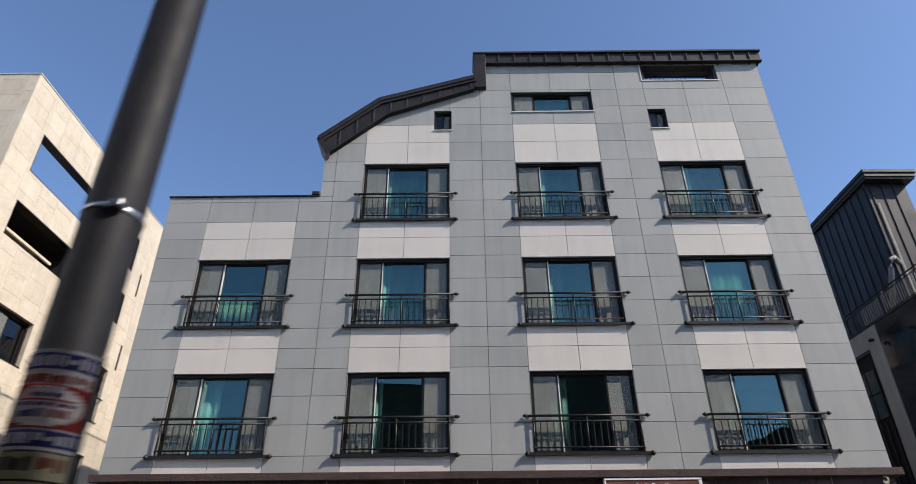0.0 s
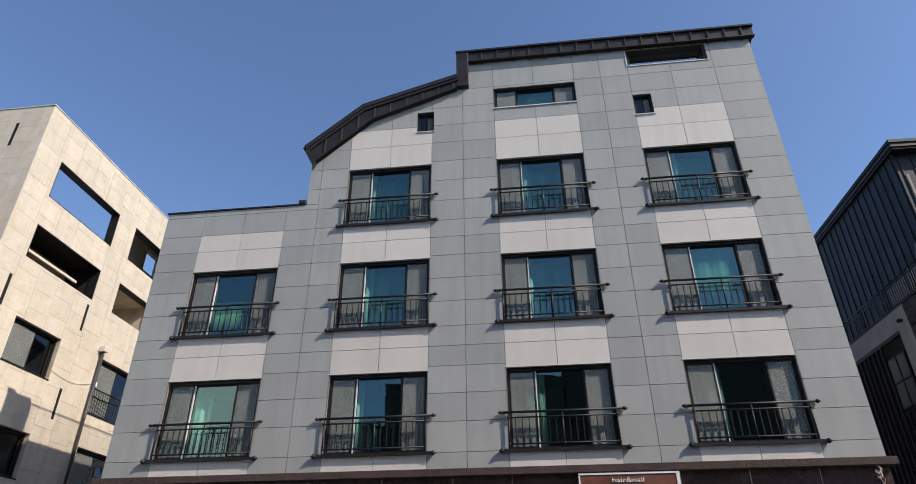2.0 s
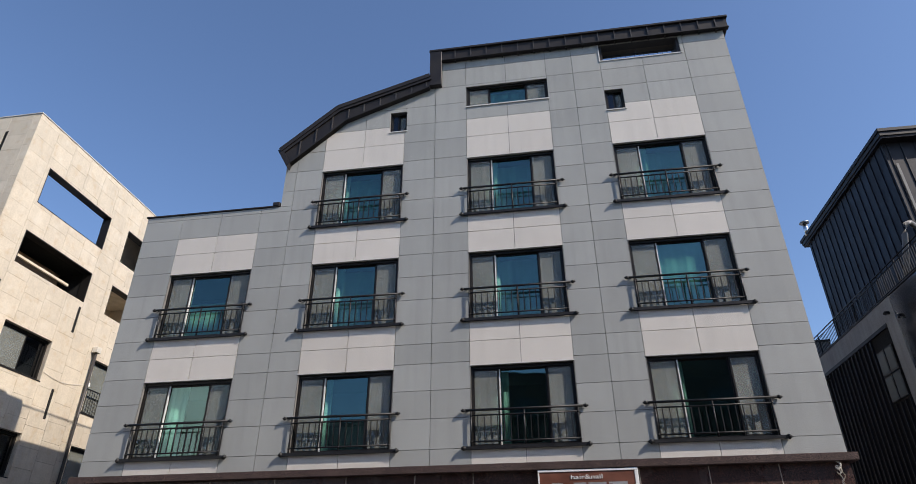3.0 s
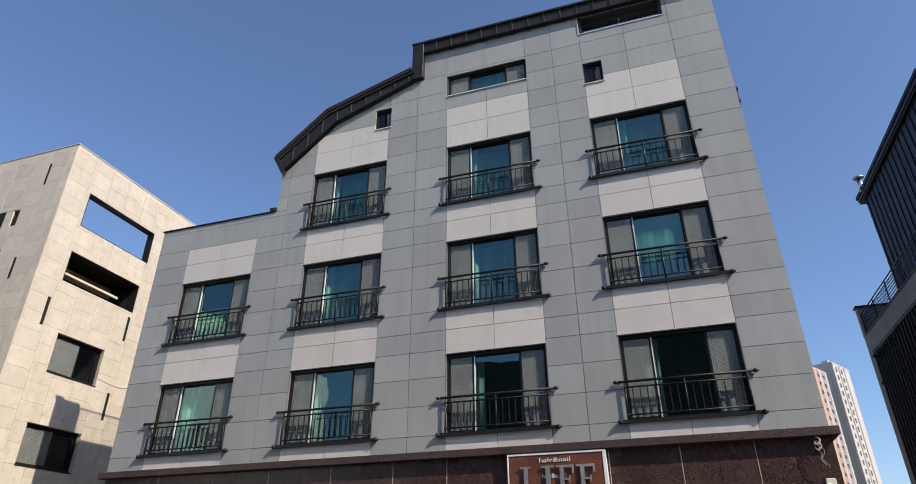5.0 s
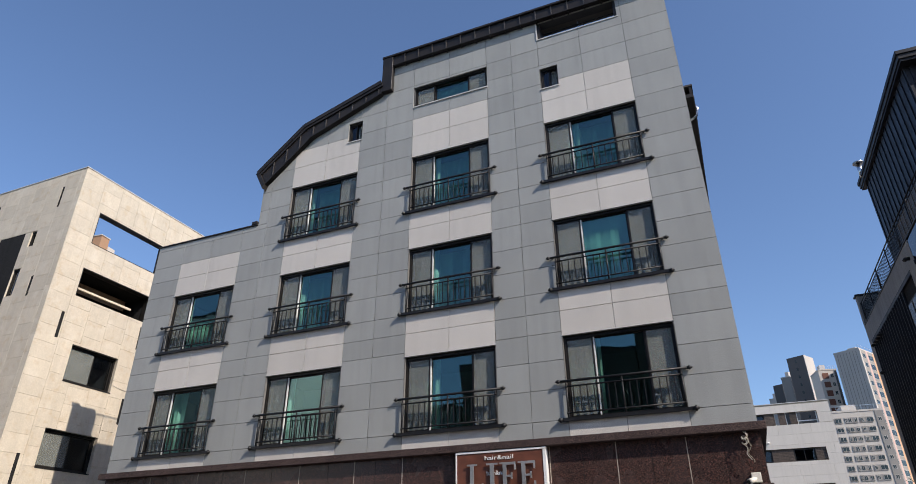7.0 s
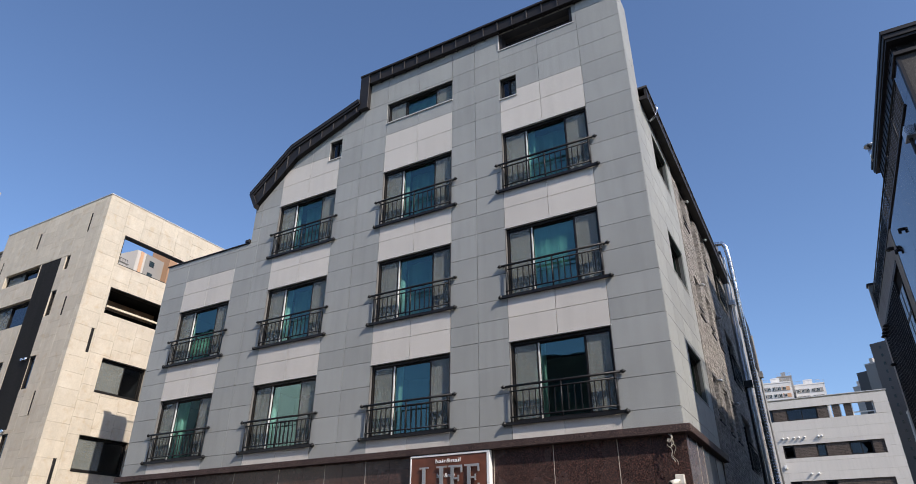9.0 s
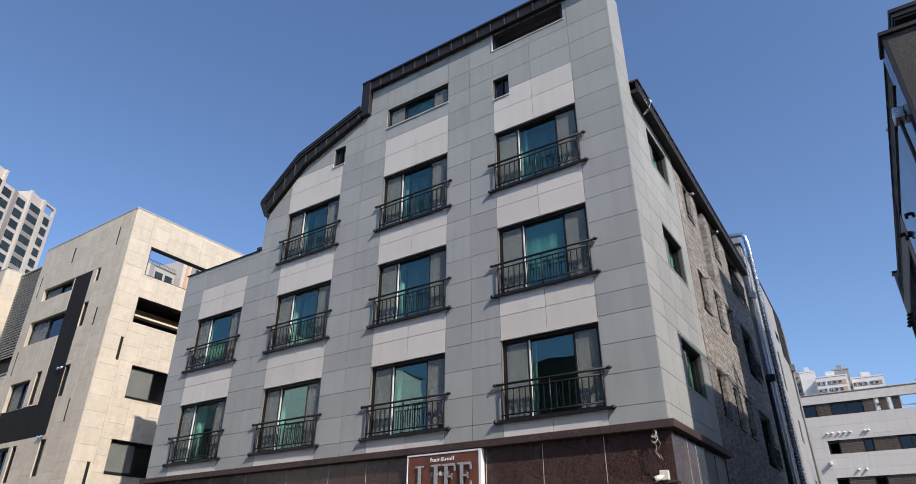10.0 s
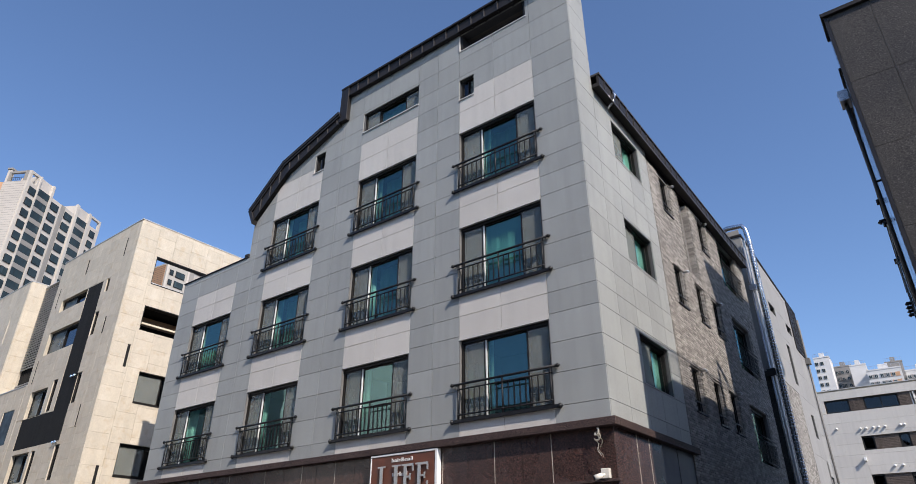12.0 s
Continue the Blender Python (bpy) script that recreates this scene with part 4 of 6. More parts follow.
def print_row(z0, z1, a0, a1, col, out, seed, parent):
    """A row of unreadable print: blocks of uneven width."""
    g = random.Random(seed)
    a = a0
    while a < a1:
        w = g.uniform(5, 13)
        cut = g.uniform(0, 0.35) * (z1 - z0)
        wrapped("print_bar", z0 + (cut if g.random() < 0.4 else 0), z1 - (cut if g.random() < 0.4 else 0), a, min(a + w, a1), PAPER[col], out, "", parent)
        a += w + g.uniform(2.5, 6)


print_row(1.877, 1.899, -56, 86, "white", 0.0036, 1, poster)
print_row(1.845, 1.862, -56, 86, "red", 0.0026, 2, poster)
print_row(1.733, 1.752, -56, 86, "white", 0.0036, 3, poster)
for k in range(14):
    b = (k + 0.5) / 14 * 2 - 1
    half = 66 * math.sqrt(1 - b * b)
    wrapped("print_disc", 1.8015 + b * 0.037 - 0.0028, 1.8015 + b * 0.037 + 0.0028, 17 - half, 17 + half, PAPER["white"], 0.0036, "", poster)
print_row(1.818, 1.826, -4, 40, "blue", 0.0046, 4, poster)
wrapped("print_bar", 1.811, 1.814, -24, 62, PAPER["red"], 0.0046, "", poster)
print_row(1.801, 1.808, -26, 66, "blue", 0.0046, 5, poster)
print_row(1.780, 1.796, -18, 22, "blue", 0.0046, 6, poster)
print_row(1.780, 1.796, 26, 60, "red", 0.0046, 7, poster)
notice = wrapped("notice", 1.610, 1.718, -62, 88, PAPER["cream"], 0.0015, "cream pasted notice with dark and red print")
print_row(1.686, 1.710, -55, 26, "black", 0.003, 8, notice)
print_row(1.686, 1.710, 34, 80, "red", 0.003, 9, notice)
wrapped("print_bar", 1.668, 1.672, -58, 84, PAPER["black"], 0.003, "", notice)
slip = wrapped("paper_slip", 1.735, 1.922, 95, 122, PAPER["grey"], 0.002, "grey torn paper slip")
print_row(1.895, 1.912, 98, 120, "black", 0.003, 10, slip)
print_row(1.85, 1.88, 98, 120, "black", 0.003, 11, slip)
print_row(1.78, 1.80, 98, 120, "black", 0.003, 12, slip)

# ---- cream limestone house ----
BX, BYF, BTOP = -16.05, -0.07, 15.2
cream = thing("limestone_house", (-20, 6, 0), "cream limestone house with deep dark window openings", "building")
E_OPEN = [(0.91, 12.4, 4.13, 13.73), (5.15, 12.45, 7.3, 13.8)]
E_LOGGIA = [(0.9, 10.30, 4.03, 11.40), (5.12, 10.32, 7.34, 11.47)]
E_WIN = [(1.33, 7.33, 3.26, 8.61), (1.23, 4.5, 3.23, 5.73)]
E_DOOR = [(5.35, 6.85, 7.62, 8.7), (5.35, 3.7, 7.62, 5.81)]
E_SLIT = [(0.60, 8.65, 0.72, 9.6), (3.88, 9.17, 4.0, 10.1), (3.83, 6.31, 3.95, 7.25), (0.54, 3.85, 0.66, 4.83), (7.98, 11.75, 8.1, 12.7), (7.98, 8.85, 8.1, 9.8)]
F_WIN = [(-22.6, 12.27, -19.93, 12.87), (-22.9, 10.17, -19.9, 11.3), (-22.9, 7.26, -21.15, 8.46), (-22.9, 4.5, -21.15, 5.7)]
F_NARROW = [(-18.1, 12.2, -17.8, 12.83), (-18.42, 10.25, -18.03, 11.33), (-18.47, 7.35, -18.02, 8.64), (-20.75, 7.3, -20.3, 8.7), (-18.7, 4.4, -18.25, 5.75), (-20.9, 4.3, -20.5, 5.7)]
F_SLIT = [(-17.17, 13.7, -17.05, 14.6), (-20.82, 13.78, -20.66, 14.54), (-17.27, 10.1, -17.15, 10.88), (-17.40, 6.31, -17.28, 7.19), (-23.3, 12.6, -23.18, 13.7), (-23.3, 8.9, -23.18, 10.0)]
STRIP = [(-19.88, 5.9, -18.45, 12.85), (-23.0, 5.9, -19.88, 7.24)]


def bond(u0, u1, width, z0, z1, height):
    cells, k, u = [], 0, u0
    r = random.Random(7)
    while u < u1 - 0.05:
        v = min(u + width, u1)
        z = z0 - height * (0.5 if k % 2 else 0.0) - height * r.choice((0, 0, 0.25))
        while z < z1 - 0.02:
            a, b = max(z, z0), min(z + height, z1)
            if b - a > 0.03:
                cells.append((u, a, v, b))
            z += height
        u, k = v, k + 1
    return cells


e_all, f_all = E_OPEN + E_LOGGIA + E_WIN + E_DOOR + E_SLIT, F_WIN + F_NARROW + F_SLIT
LG, LT = 0.006, 0.03
cladding(cream, "x", BX, bond(BYF + LT, 9.4, 0.82, 3.0, BTOP, 0.6), e_all, LG, LT, lambda u, z: LIMESTONE)
cladding(cream, "y", BYF, bond(-23.7, BX, 0.82, 3.0, BTOP, 0.6), f_all + STRIP, LG, LT, lambda u, z: LIMESTONE)
wall_body("wall", cream, "x", BX - LT, (BYF + 0.28, -0.1), (12.0, BTOP), e_all, 0.28, LIMESTONE_JOINT)
wall_body("wall", cream, "y", BYF + LT, (-23.7, -0.1), (BX - LT, BTOP), f_all, 0.25, LIMESTONE_JOINT)
for s in STRIP:
    wall_body("stone_strip", cream, "y", BYF + 0.012, (s[0] + 0.004, s[1] + 0.004), (s[2] - 0.004, s[3] - 0.004), f_all, 0.017, CHARCOAL, (), "rough charcoal stone strip")
block("parapet_cap", (BX - 0.34, BYF - 0.02, BTOP), (BX + 0.02, 12.0, BTOP + 0.035), FLASHING, cream, "thin pale parapet cap")
block("parapet_cap", (-23.72, BYF - 0.02, BTOP), (BX - 0.342, BYF + 0.30, BTOP + 0.035), FLASHING, cream)
block("roof_deck", (-23.7, 0.3, 11.9), (BX - 0.32, 12.0, 12.1), CONCRETE, cream)
block("wall", (-23.7, 0.3, -0.1), (-23.4, 12.0, 12.0), CONCRETE, cream)
block("wall", (-23.7, 12.0, -0.1), (BX, 12.3, 12.0), CONCRETE, cream)
for q in E_OPEN:
    t = 0.31
    wbox("lining", "x", BX, (q[0], q[3] - 0.03, 0.004), (q[2], q[3], t), FRAME, cream)
    wbox("lining", "x", BX, (q[0], q[1], 0.004), (q[2], q[1] + 0.03, t), FRAME, cream)
    wbox("lining", "x", BX, (q[2] - 0.03, q[1] + 0.03, 0.004), (q[2], q[3] - 0.03, t), FRAME, cream)
    wbox("lining", "x", BX, (q[0], q[1] + 0.03, 0.004), (q[0] + 0.03, q[3] - 0.03, t), FRAME, cream)
# behind the second high opening: a stone passage with a hole to the sky
q = E_OPEN[1]
wall_body("passage_wall", cream, "x", BX - 1.5, (6.6, 12.1), (9.6, 15.0), [(8.2, 13.7, 9.15, 14.6)], 0.2, LIMESTONE_JOINT)
block("passage_wall", (BX - 1.5, 9.4, 12.1), (BX - 0.32, 9.6, 15.0), LIMESTONE_JOINT, cream)
block("passage_ceiling", (BX - 1.5, 6.6, 14.75), (BX - 0.32, 9.4, 14.9), LIMESTONE_JOINT, cream)
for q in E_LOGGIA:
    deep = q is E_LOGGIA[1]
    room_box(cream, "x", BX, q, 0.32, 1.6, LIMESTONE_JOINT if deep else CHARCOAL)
    if deep:
        for a, b in (((q[0], q[3] - 0.03), (q[2], q[3])), ((q[2] - 0.03, q[1]), (q[2], q[3] - 0.03)), ((q[0], q[1]), (q[0] + 0.03, q[3] - 0.03))):
            wbox("lining", "x", BX, (*a, 0.004), (*b, 0.31), FRAME, cream)
        continue
    wbox("beam", "x", BX, (q[0] + 0.01, q[1] + 0.40, 0.35), (q[2] - 0.5, q[1] + 0.48, 0.42), WOOD, cream, "cream timber beam")
    wbox("board", "x", BX, (q[0] + 0.01, q[1] + 0.5, 0.9), (q[2] - 0.4, q[1] + 0.9, 0.94), WOOD_BROWN, cream, "brown timber boards")
    wbox("lining", "x", BX, (q[0], q[3] - 0.03, 0.004), (q[2], q[3], 0.31), FRAME, cream)
    wbox("lining", "x", BX, (q[2] - 0.03, q[1], 0.004), (q[2], q[3] - 0.03, 0.31), FRAME, cream)
    wbox("lining", "x", BX, (q[0], q[1], 0.004), (q[0] + 0.03, q[3] - 0.03, 0.31), FRAME, cream)
for q in E_WIN:
    window(cream, "x", BX, q, (0.56,), 0.13, 0.06, GLASS_DARK, (0,), None, "dark two-part window set deep in the stone")
    room_box(cream, "x", BX, q, 0.325, 1.5)
    wbox("sill", "x", BX, (q[0] - 0.01, q[1] - 0.03, -0.015), (q[2] + 0.01, q[1], 0.13), FRAME, cream)
for q in E_DOOR:
    window(cream, "x", BX, q, (0.5,), 0.13, 0.06, GLASS_DARK, (0,), None, "dark balcony window")
    room_box(cream, "x", BX, q, 0.325, 1.5)
    g = wbox("window_guard", "x", BX, (q[0] - 0.05, q[1] + 0.80, -0.06), (q[2] + 0.05, q[1] + 0.83, -0.02), IRON, cream, "black iron window guard")
    wbox("cross_rail", "x", BX, (q[0] - 0.05, q[1] + 0.02, -0.05), (q[2] + 0.05, q[1] + 0.05, -0.02), IRON, g)
    for i in range(15):
        wbox("baluster", "x", BX, (q[0] + i * 0.12, q[1] + 0.05, -0.045), (q[0] + i * 0.12 + 0.015, q[1] + 0.80, -0.03), IRON, g)
for q in E_SLIT:
    wbox("slit", "x", BX, (q[0] + 0.001, q[1] + 0.001, 0.010), (q[2] - 0.001, q[3] - 0.001, 0.10), CHARCOAL, cream, "narrow dark slit")
for q in F_SLIT:
    wbox("slit", "y", BYF, (q[0] + 0.001, q[1] + 0.001, 0.010), (q[2] - 0.001, q[3] - 0.001, 0.10), CHARCOAL, cream, "narrow dark slit")
for q in F_WIN:
    window(cream, "y", BYF, q, (0.5,), 0.14, 0.06, GLASS_DARK, (0,), None, "dark two-part window")
    room_box(cream, "y", BYF, q, 0.285, 1.5)
for q in F_NARROW:
    window(cream, "y", BYF, q, (), 0.05, 0.04, GLASS_DARK, (), None, "narrow dark window")
    room_box(cream, "y", BYF, q, 0.285, 0.9)
block("rain_hopper", (BX + 0.02, 5.02, 8.86), (BX + 0.22, 5.24, 9.06), PLASTIC, cream, "beige rain hopper", 0.01)
tube("downpipe", [(BX + 0.12, 5.13, 8.86), (BX + 0.09, 5.13, 6.0), (BX + 0.09, 5.13, 0.1)], 0.05, FASCIA_LIFTED, cream, "brown downpipe")
block("cable_box", (BX + 0.001, 5.17, 7.72), (BX + 0.09, 5.31, 7.86), WHITE_PAINT, cream, "small white cable box", 0.006)
tube("cable", [(BX + 0.02, 3.28 + 1.9 * k / 8, 7.62 + 0.17 * k / 8 - 0.16 * math.sin(math.pi * k / 8)) for k in range(9)], 0.007, PLASTIC, cream, "thin slack cable", 5)
for x, z in ((-18.85, 8.55), (-18.6, 8.55), (-18.85, 5.85), (-18.6, 5.85)):
    tube("vent_cap", [(x, BYF, z), (x, BYF - 0.1, z)], 0.06, STEEL, cream, "", 10)

wing = thing("limestone_wing", (-29, 6, 0), "cream limestone wing with a dark louvre screen", "building")
LEDGE = 8.97
block("wall", (-36.0, BYF + 0.03, -0.1), (-23.72, 0.4, LEDGE - 0.05), LIMESTONE_JOINT, wing)
cladding(wing, "y", BYF, bond(-33.0, -23.72, 0.82, 3.0, LEDGE - 0.05, 0.6), [(-25.6, 6.3, -24.3, 7.9)], LG, LT, lambda u, z: LIMESTONE)
block("window", (-25.58, BYF + 0.026, 6.32), (-24.32, BYF + 0.036, 7.88), FRAME, wing, "dark window")
block("ledge_cap", (-36.0, BYF - 0.02, LEDGE - 0.05), (-23.72, 1.2, LEDGE), FLASHING, wing, "pale ledge")
block("wall", (-36.0, 0.43, LEDGE), (-29.43, 12.0, 15.9), LIMESTONE_JOINT, wing)
cladding(wing, "x", -29.4, [(0.43, LEDGE + 0.87 * k, 1.2, LEDGE + 0.87 * (k + 1)) for k in range(8)], [], LG, LT, lambda u, z: LIMESTONE)
cladding(wing, "y", 0.40, bond(-36.0, -29.4, 0.82, LEDGE, 15.9, 0.6), [(-31.0, 12.4, -30.86, 13.9)], LG, LT, lambda u, z: LIMESTONE)
block("parapet_cap", (-36.02, 0.38, 15.9), (-29.38, 12.0, 15.94), FLASHING, wing)
block("backing", (-29.4, 1.45, LEDGE), (-23.75, 12, 15.7), CHARCOAL, wing)
block("parapet_cap", (-29.38, 1.16, 15.7), (-23.75, 12.0, 15.74), FLASHING, wing)
for i in range(44):
    z = LEDGE + 0.06 + i * 0.15
    if not 10.0 < z < 10.7:
        block("slat", (-29.38, 1.2, z), (-23.75, 1.27, z + 0.055), CONCRETE, wing)
for i in range(22):
    block("slat_bracket", (-29.3 + i * 0.25, 1.28, LEDGE + 0.01), (-29.27 + i * 0.25, 1.44, 15.69), CHARCOAL, wing)

# ---- dark metal and granite house ----
DX = 10.22
dark = thing("dark_house", (15, 7, 0), "dark granite and metal-clad house with a roof terrace", "building")
block("wall", (DX + 0.04, -0.26, -0.1), (19, 6.5, 9.55), CHARCOAL, dark)
block("wall", (DX + 0.04, 6.5, -0.1), (13.4, 13.75, 9.55), CHARCOAL, dark)
block("wall", (DX + 0.04, -0.26, 9.55), (19, 0.35, 10.28), CHARCOAL, dark)
dxs = [DX + 0.06] + [10.93 + 1.25 * i for i in range(7)]
dzs = [0.1, 1.6, 3.05, 4.5, 5.97, 7.42, 8.76, 10.28]
for a, b in zip(dxs, dxs[1:]):
    for c, d in zip(dzs, dzs[1:]):
        block("stone_panel", (a + 0.003, -0.3, c + 0.003), (b - 0.003, -0.262, d - 0.003), DARK_GRANITE, dark)
block("joint_backing", (DX + 0.036, -0.272, 0.0), (18.9, -0.2605, 10.27), JOINT_LIGHT, dark)
block("parapet_cap", (DX - 0.04, -0.36, 10.281), (19, 0.4, 10.37), FASCIA, dark, "dark metal parapet cap", 0.008)
block("corner_trim", (DX + 0.002, -0.312, 0.0), (DX + 0.058, -0.2, 10.278), SEAM_METAL, dark)
for y0, y1 in ((-0.19, 1.9), (1.91, 4.0), (4.01, 6.1)):
    for z0, z1 in ((0.1, 2.9), (2.91, 5.8), (5.81, 9.55)):
        block("panel", (DX, y0, z0), (DX + 0.038, y1, z1), GLOSS_PANEL, dark)
block("panel", (DX, -0.19, 9.56), (DX + 0.038, 0.35, 10.278), GLOSS_PANEL, dark)
block("terrace_cap", (DX - 0.03, 0.352, 9.552), (DX + 0.25, 13.55, 9.60), FASCIA, dark, "", 0.006)
# back part: concrete band over a recess lined with metal slats
block("band", (DX - 0.01, 6.12, 8.9), (DX + 0.038, 13.75, 9.55), CONCRETE, dark, "grey concrete floor band")
block("pier", (DX - 0.01, 6.12, 0.1), (DX + 0.038, 6.75, 8.898), CONCRETE, dark)
block("pier", (DX - 0.01, 13.3, 0.1), (DX + 0.038, 13.75, 8.898), CONCRETE, dark)
block("end_parapet", (DX - 0.01, 13.56, 9.552), (DX + 1.2, 13.80, 10.72), CONCRETE, dark)
block("parapet_cap", (DX - 0.06, 13.50, 10.72), (DX + 1.2, 13.86, 10.79), FASCIA, dark)
block("recess_trim", (DX - 0.02, 6.75, 8.78), (DX + 0.036, 13.3, 8.898), SEAM_METAL, dark)
i, y = 0, 6.85
while y < 13.2:
    if not 6.8 < y < 8.0:
        block("seam", (DX - 0.03, y, 0.1), (DX + 0.039, y + 0.045, 8.775), SEAM_METAL, dark)
    else:
        block("seam", (DX - 0.03, y, 0.1), (DX + 0.039, y + 0.045, 6.6), SEAM_METAL, dark)
    y += 0.3
for y0 in (6.88, 7.42):
    for z0 in (6.68, 7.49):
        q = (y0, z0, y0 + 0.5, z0 + 0.78)
        w = block("window", (DX - 0.02, q[0], q[1]), (DX + 0.038, q[2], q[3]), FRAME, dark, "four-pane dark window")
        block("pane", (DX - 0.026, q[0] + 0.05, q[1] + 0.05), (DX - 0.0201, q[2] - 0.05, q[3] - 0.05), TOWER_GLASS, w)
for y, z in ((6.4, 9.1), (12.9, 8.6), (12.5, 8.6), (12.1, 8.6), (11.7, 8.6), (12.9, 7.6)):
    tube("vent_cap", [(DX, y, z), (DX - 0.12, y, z), (DX - 0.15, y, z - 0.05)], 0.055, FASCIA, dark, "", 10)
for y, z in ((4.55, 8.8), (5.85, 8.8)):
    tube("wall_lamp", [(DX, y, z), (DX - 0.06, y, z)], 0.04, SEAM_METAL, dark, "small dark wall lamp", 10)
    tube("wall_lamp", [(DX - 0.07, y, z - 0.1), (DX - 0.07, y, z + 0.02)], 0.035, SEAM_METAL, dark, "", 10)
hop = block("rain_hopper", (DX - 0.17, 0.30, 8.86), (DX - 0.01, 0.62, 9.09), GALV, dark, "galvanised rain hopper with rings pressed in its face", 0.008)
for r in (0.03, 0.06, 0.09):
    tube("ring", [(DX - 0.09 + r * math.cos(a), 0.296, 8.975 + r * math.sin(a)) for a in [i * math.pi / 8 for i in range(17)]], 0.005, STEEL, hop, "", 4)
tube("downpipe", [(DX - 0.09, 0.46, 8.86), (DX - 0.08, 0.46, 8.2), (DX - 0.06, 0.46, 0.1)], 0.034, FASCIA_LIFTED, dark, "dark metal downpipe", 10)
for z in (7.2, 5.0):
    tube("pipe_clip", [(DX, 0.46, z), (DX - 0.1, 0.46, z)], 0.02, IRON, dark)

drail = thing("terrace_railing", (DX + 0.06, 7, 9.6), "black metal terrace railing", "railing")
for z in (10.42, 10.30, 9.68):
    tube("rail_bar", [(DX + 0.06, 0.4, z), (DX + 0.06, 13.55, z)], 0.022 if z > 10.4 else 0.015, IRON, drail)
for i in range(108):
    part("baluster", box_mesh(0.016, 0.016, 0.64, IRON), IRON, drail, "", (DX + 0.06, 0.5 + i * 0.12, 9.99))
for i in range(9):
    tube("post", [(DX + 0.06, 0.45 + i * 1.63, 9.6), (DX + 0.06, 0.45 + i * 1.63, 10.42)], 0.022, IRON, drail)

pent = thing("metal_penthouse", (15, 10, 9.6), "dark standing-seam metal rooftop storey", "building")
PX0, PY0, PY1 = 11.76, 6.1, 13.45
block("wall", (PX0, PY0, 9.55), (13.3, PY1, 15.28), SEAM_METAL, pent)
y = PY0 + 0.1
while y < PY1:
    block("seam", (PX0 - 0.03, y, 9.6), (PX0, y + 0.022, 15.26), SEAM_METAL, pent)
    y += 0.44
x = PX0 + 0.15
while x < 13.2:
    block("seam", (x, PY0 - 0.03, 9.6), (x + 0.022, PY0, 15.26), SEAM_METAL, pent)
    x += 0.44
block("soffit", (PX0 - 0.12, PY0 - 0.35, 15.28), (13.5, PY1 + 0.3, 15.36), SEAM_METAL, pent)
block("eave_fascia", (PX0 - 0.16, PY0 - 0.39, 15.36), (13.55, PY1 + 0.34, 15.52), FASCIA, pent, "", 0.01)
block("flashing", (PX0 - 0.20, PY0 - 0.43, 15.52), (13.6, PY1 + 0.38, 15.66), SEAM_METAL, pent, "", 0.012)
block("corner_trim", (PX0 + 0.20, PY0 - 0.05, 9.6), (PX0 + 0.28, PY0 - 0.031, 14.38), TRIM_GREY, pent)
tube("roof_pipe", [(11.6, 5.7, 11.62), (11.15, 5.3, 11.64), (10.98, 5.22, 11.55), (10.85, 5.25, 11.2), (10.5, 5.45, 9.62)], 0.085, TRIM_GREY, pent, "grey slanting pipe", 12)
flue = thing("roof_flue", (11.45, 13.05, 15.66), "steel flue with a flat rain cap", "chimney")
tube("flue_pipe", [(11.45, 13.05, 15.5), (11.45, 13.05, 16.15)], 0.10, STEEL, flue, "", 16)
tube("cap", [(11.45, 13.05, 16.15), (11.45, 13.05, 16.2), (11.45, 13.05, 16.25)], [0.21, 0.2, 0.05], GALV, flue, "", 16)

# the dark house stands a little askew to the street
turn = Matrix.Translation((DX, -0.3, 0)) @ Matrix.Rotation(radians(0.8), 4, "Z") @ Matrix.Translation((-DX, 0.3, 0))
for ob in (dark, drail, pent):
    ob.matrix_world = turn @ Matrix.Translation(ob.location)

# ---- panel-and-brick house behind ----
rear = thing("rear_house", (3, 20, 0), "pale grey panel and brick house with steel pipes at its corner", "building")
RX, RY, RBACK = 5.2, 14.4, 23.8
R_WIN = [(17.2, 11.2, 18.35, 11.62), (20.35, 11.12, 21.5, 11.55), (19.2, 8.47, 19.9, 10.25), (21.1, 6.47, 21.8, 7.5), (22.6, 3.9, 23.2, 5.0)]
ROOF_LINE = ((RY, 13.6), (RBACK, 13.0))
wall_body("wall", rear, "x", RX - 0.03, (RY + 0.03, -0.1), (RBACK, 14.2), R_WIN, 0.3, JOINT, (ROOF_LINE,))
cells = [(a, 8.05 + 1.2 * k, a + 1.65, 8.05 + 1.2 * (k + 1)) for k in range(5) for a in (14.43, 16.05, 17.67, 19.29, 20.91, 22.18)]
cells += [(a, 2.0 + 1.21 * k, a + 1.65, 2.0 + 1.21 * (k + 1)) for k in range(5) for a in (19.33, 20.9, 22.18)]
cladding(rear, "x", RX, cells, R_WIN, 0.007, 0.03, lambda u, z: REAR_TILE, (((RY, 13.55), (RBACK, 12.95)),))
block("wall", (RX - 6.5, RY + 0.33, -0.1), (RX - 6.2, RBACK, 12.5), CONCRETE, rear)
wall_body("wall", rear, "y", RY + 0.03, (RX - 6.5, -0.1), (RX - 0.03, 13.55), [], 0.28, JOINT)
cells = [(RX - 0.8 * (i + 1) - 0.03, 2.0 + 1.19 * k, RX - 0.8 * i - 0.03, 2.0 + 1.19 * (k + 1)) for i in range(8) for k in range(10)]
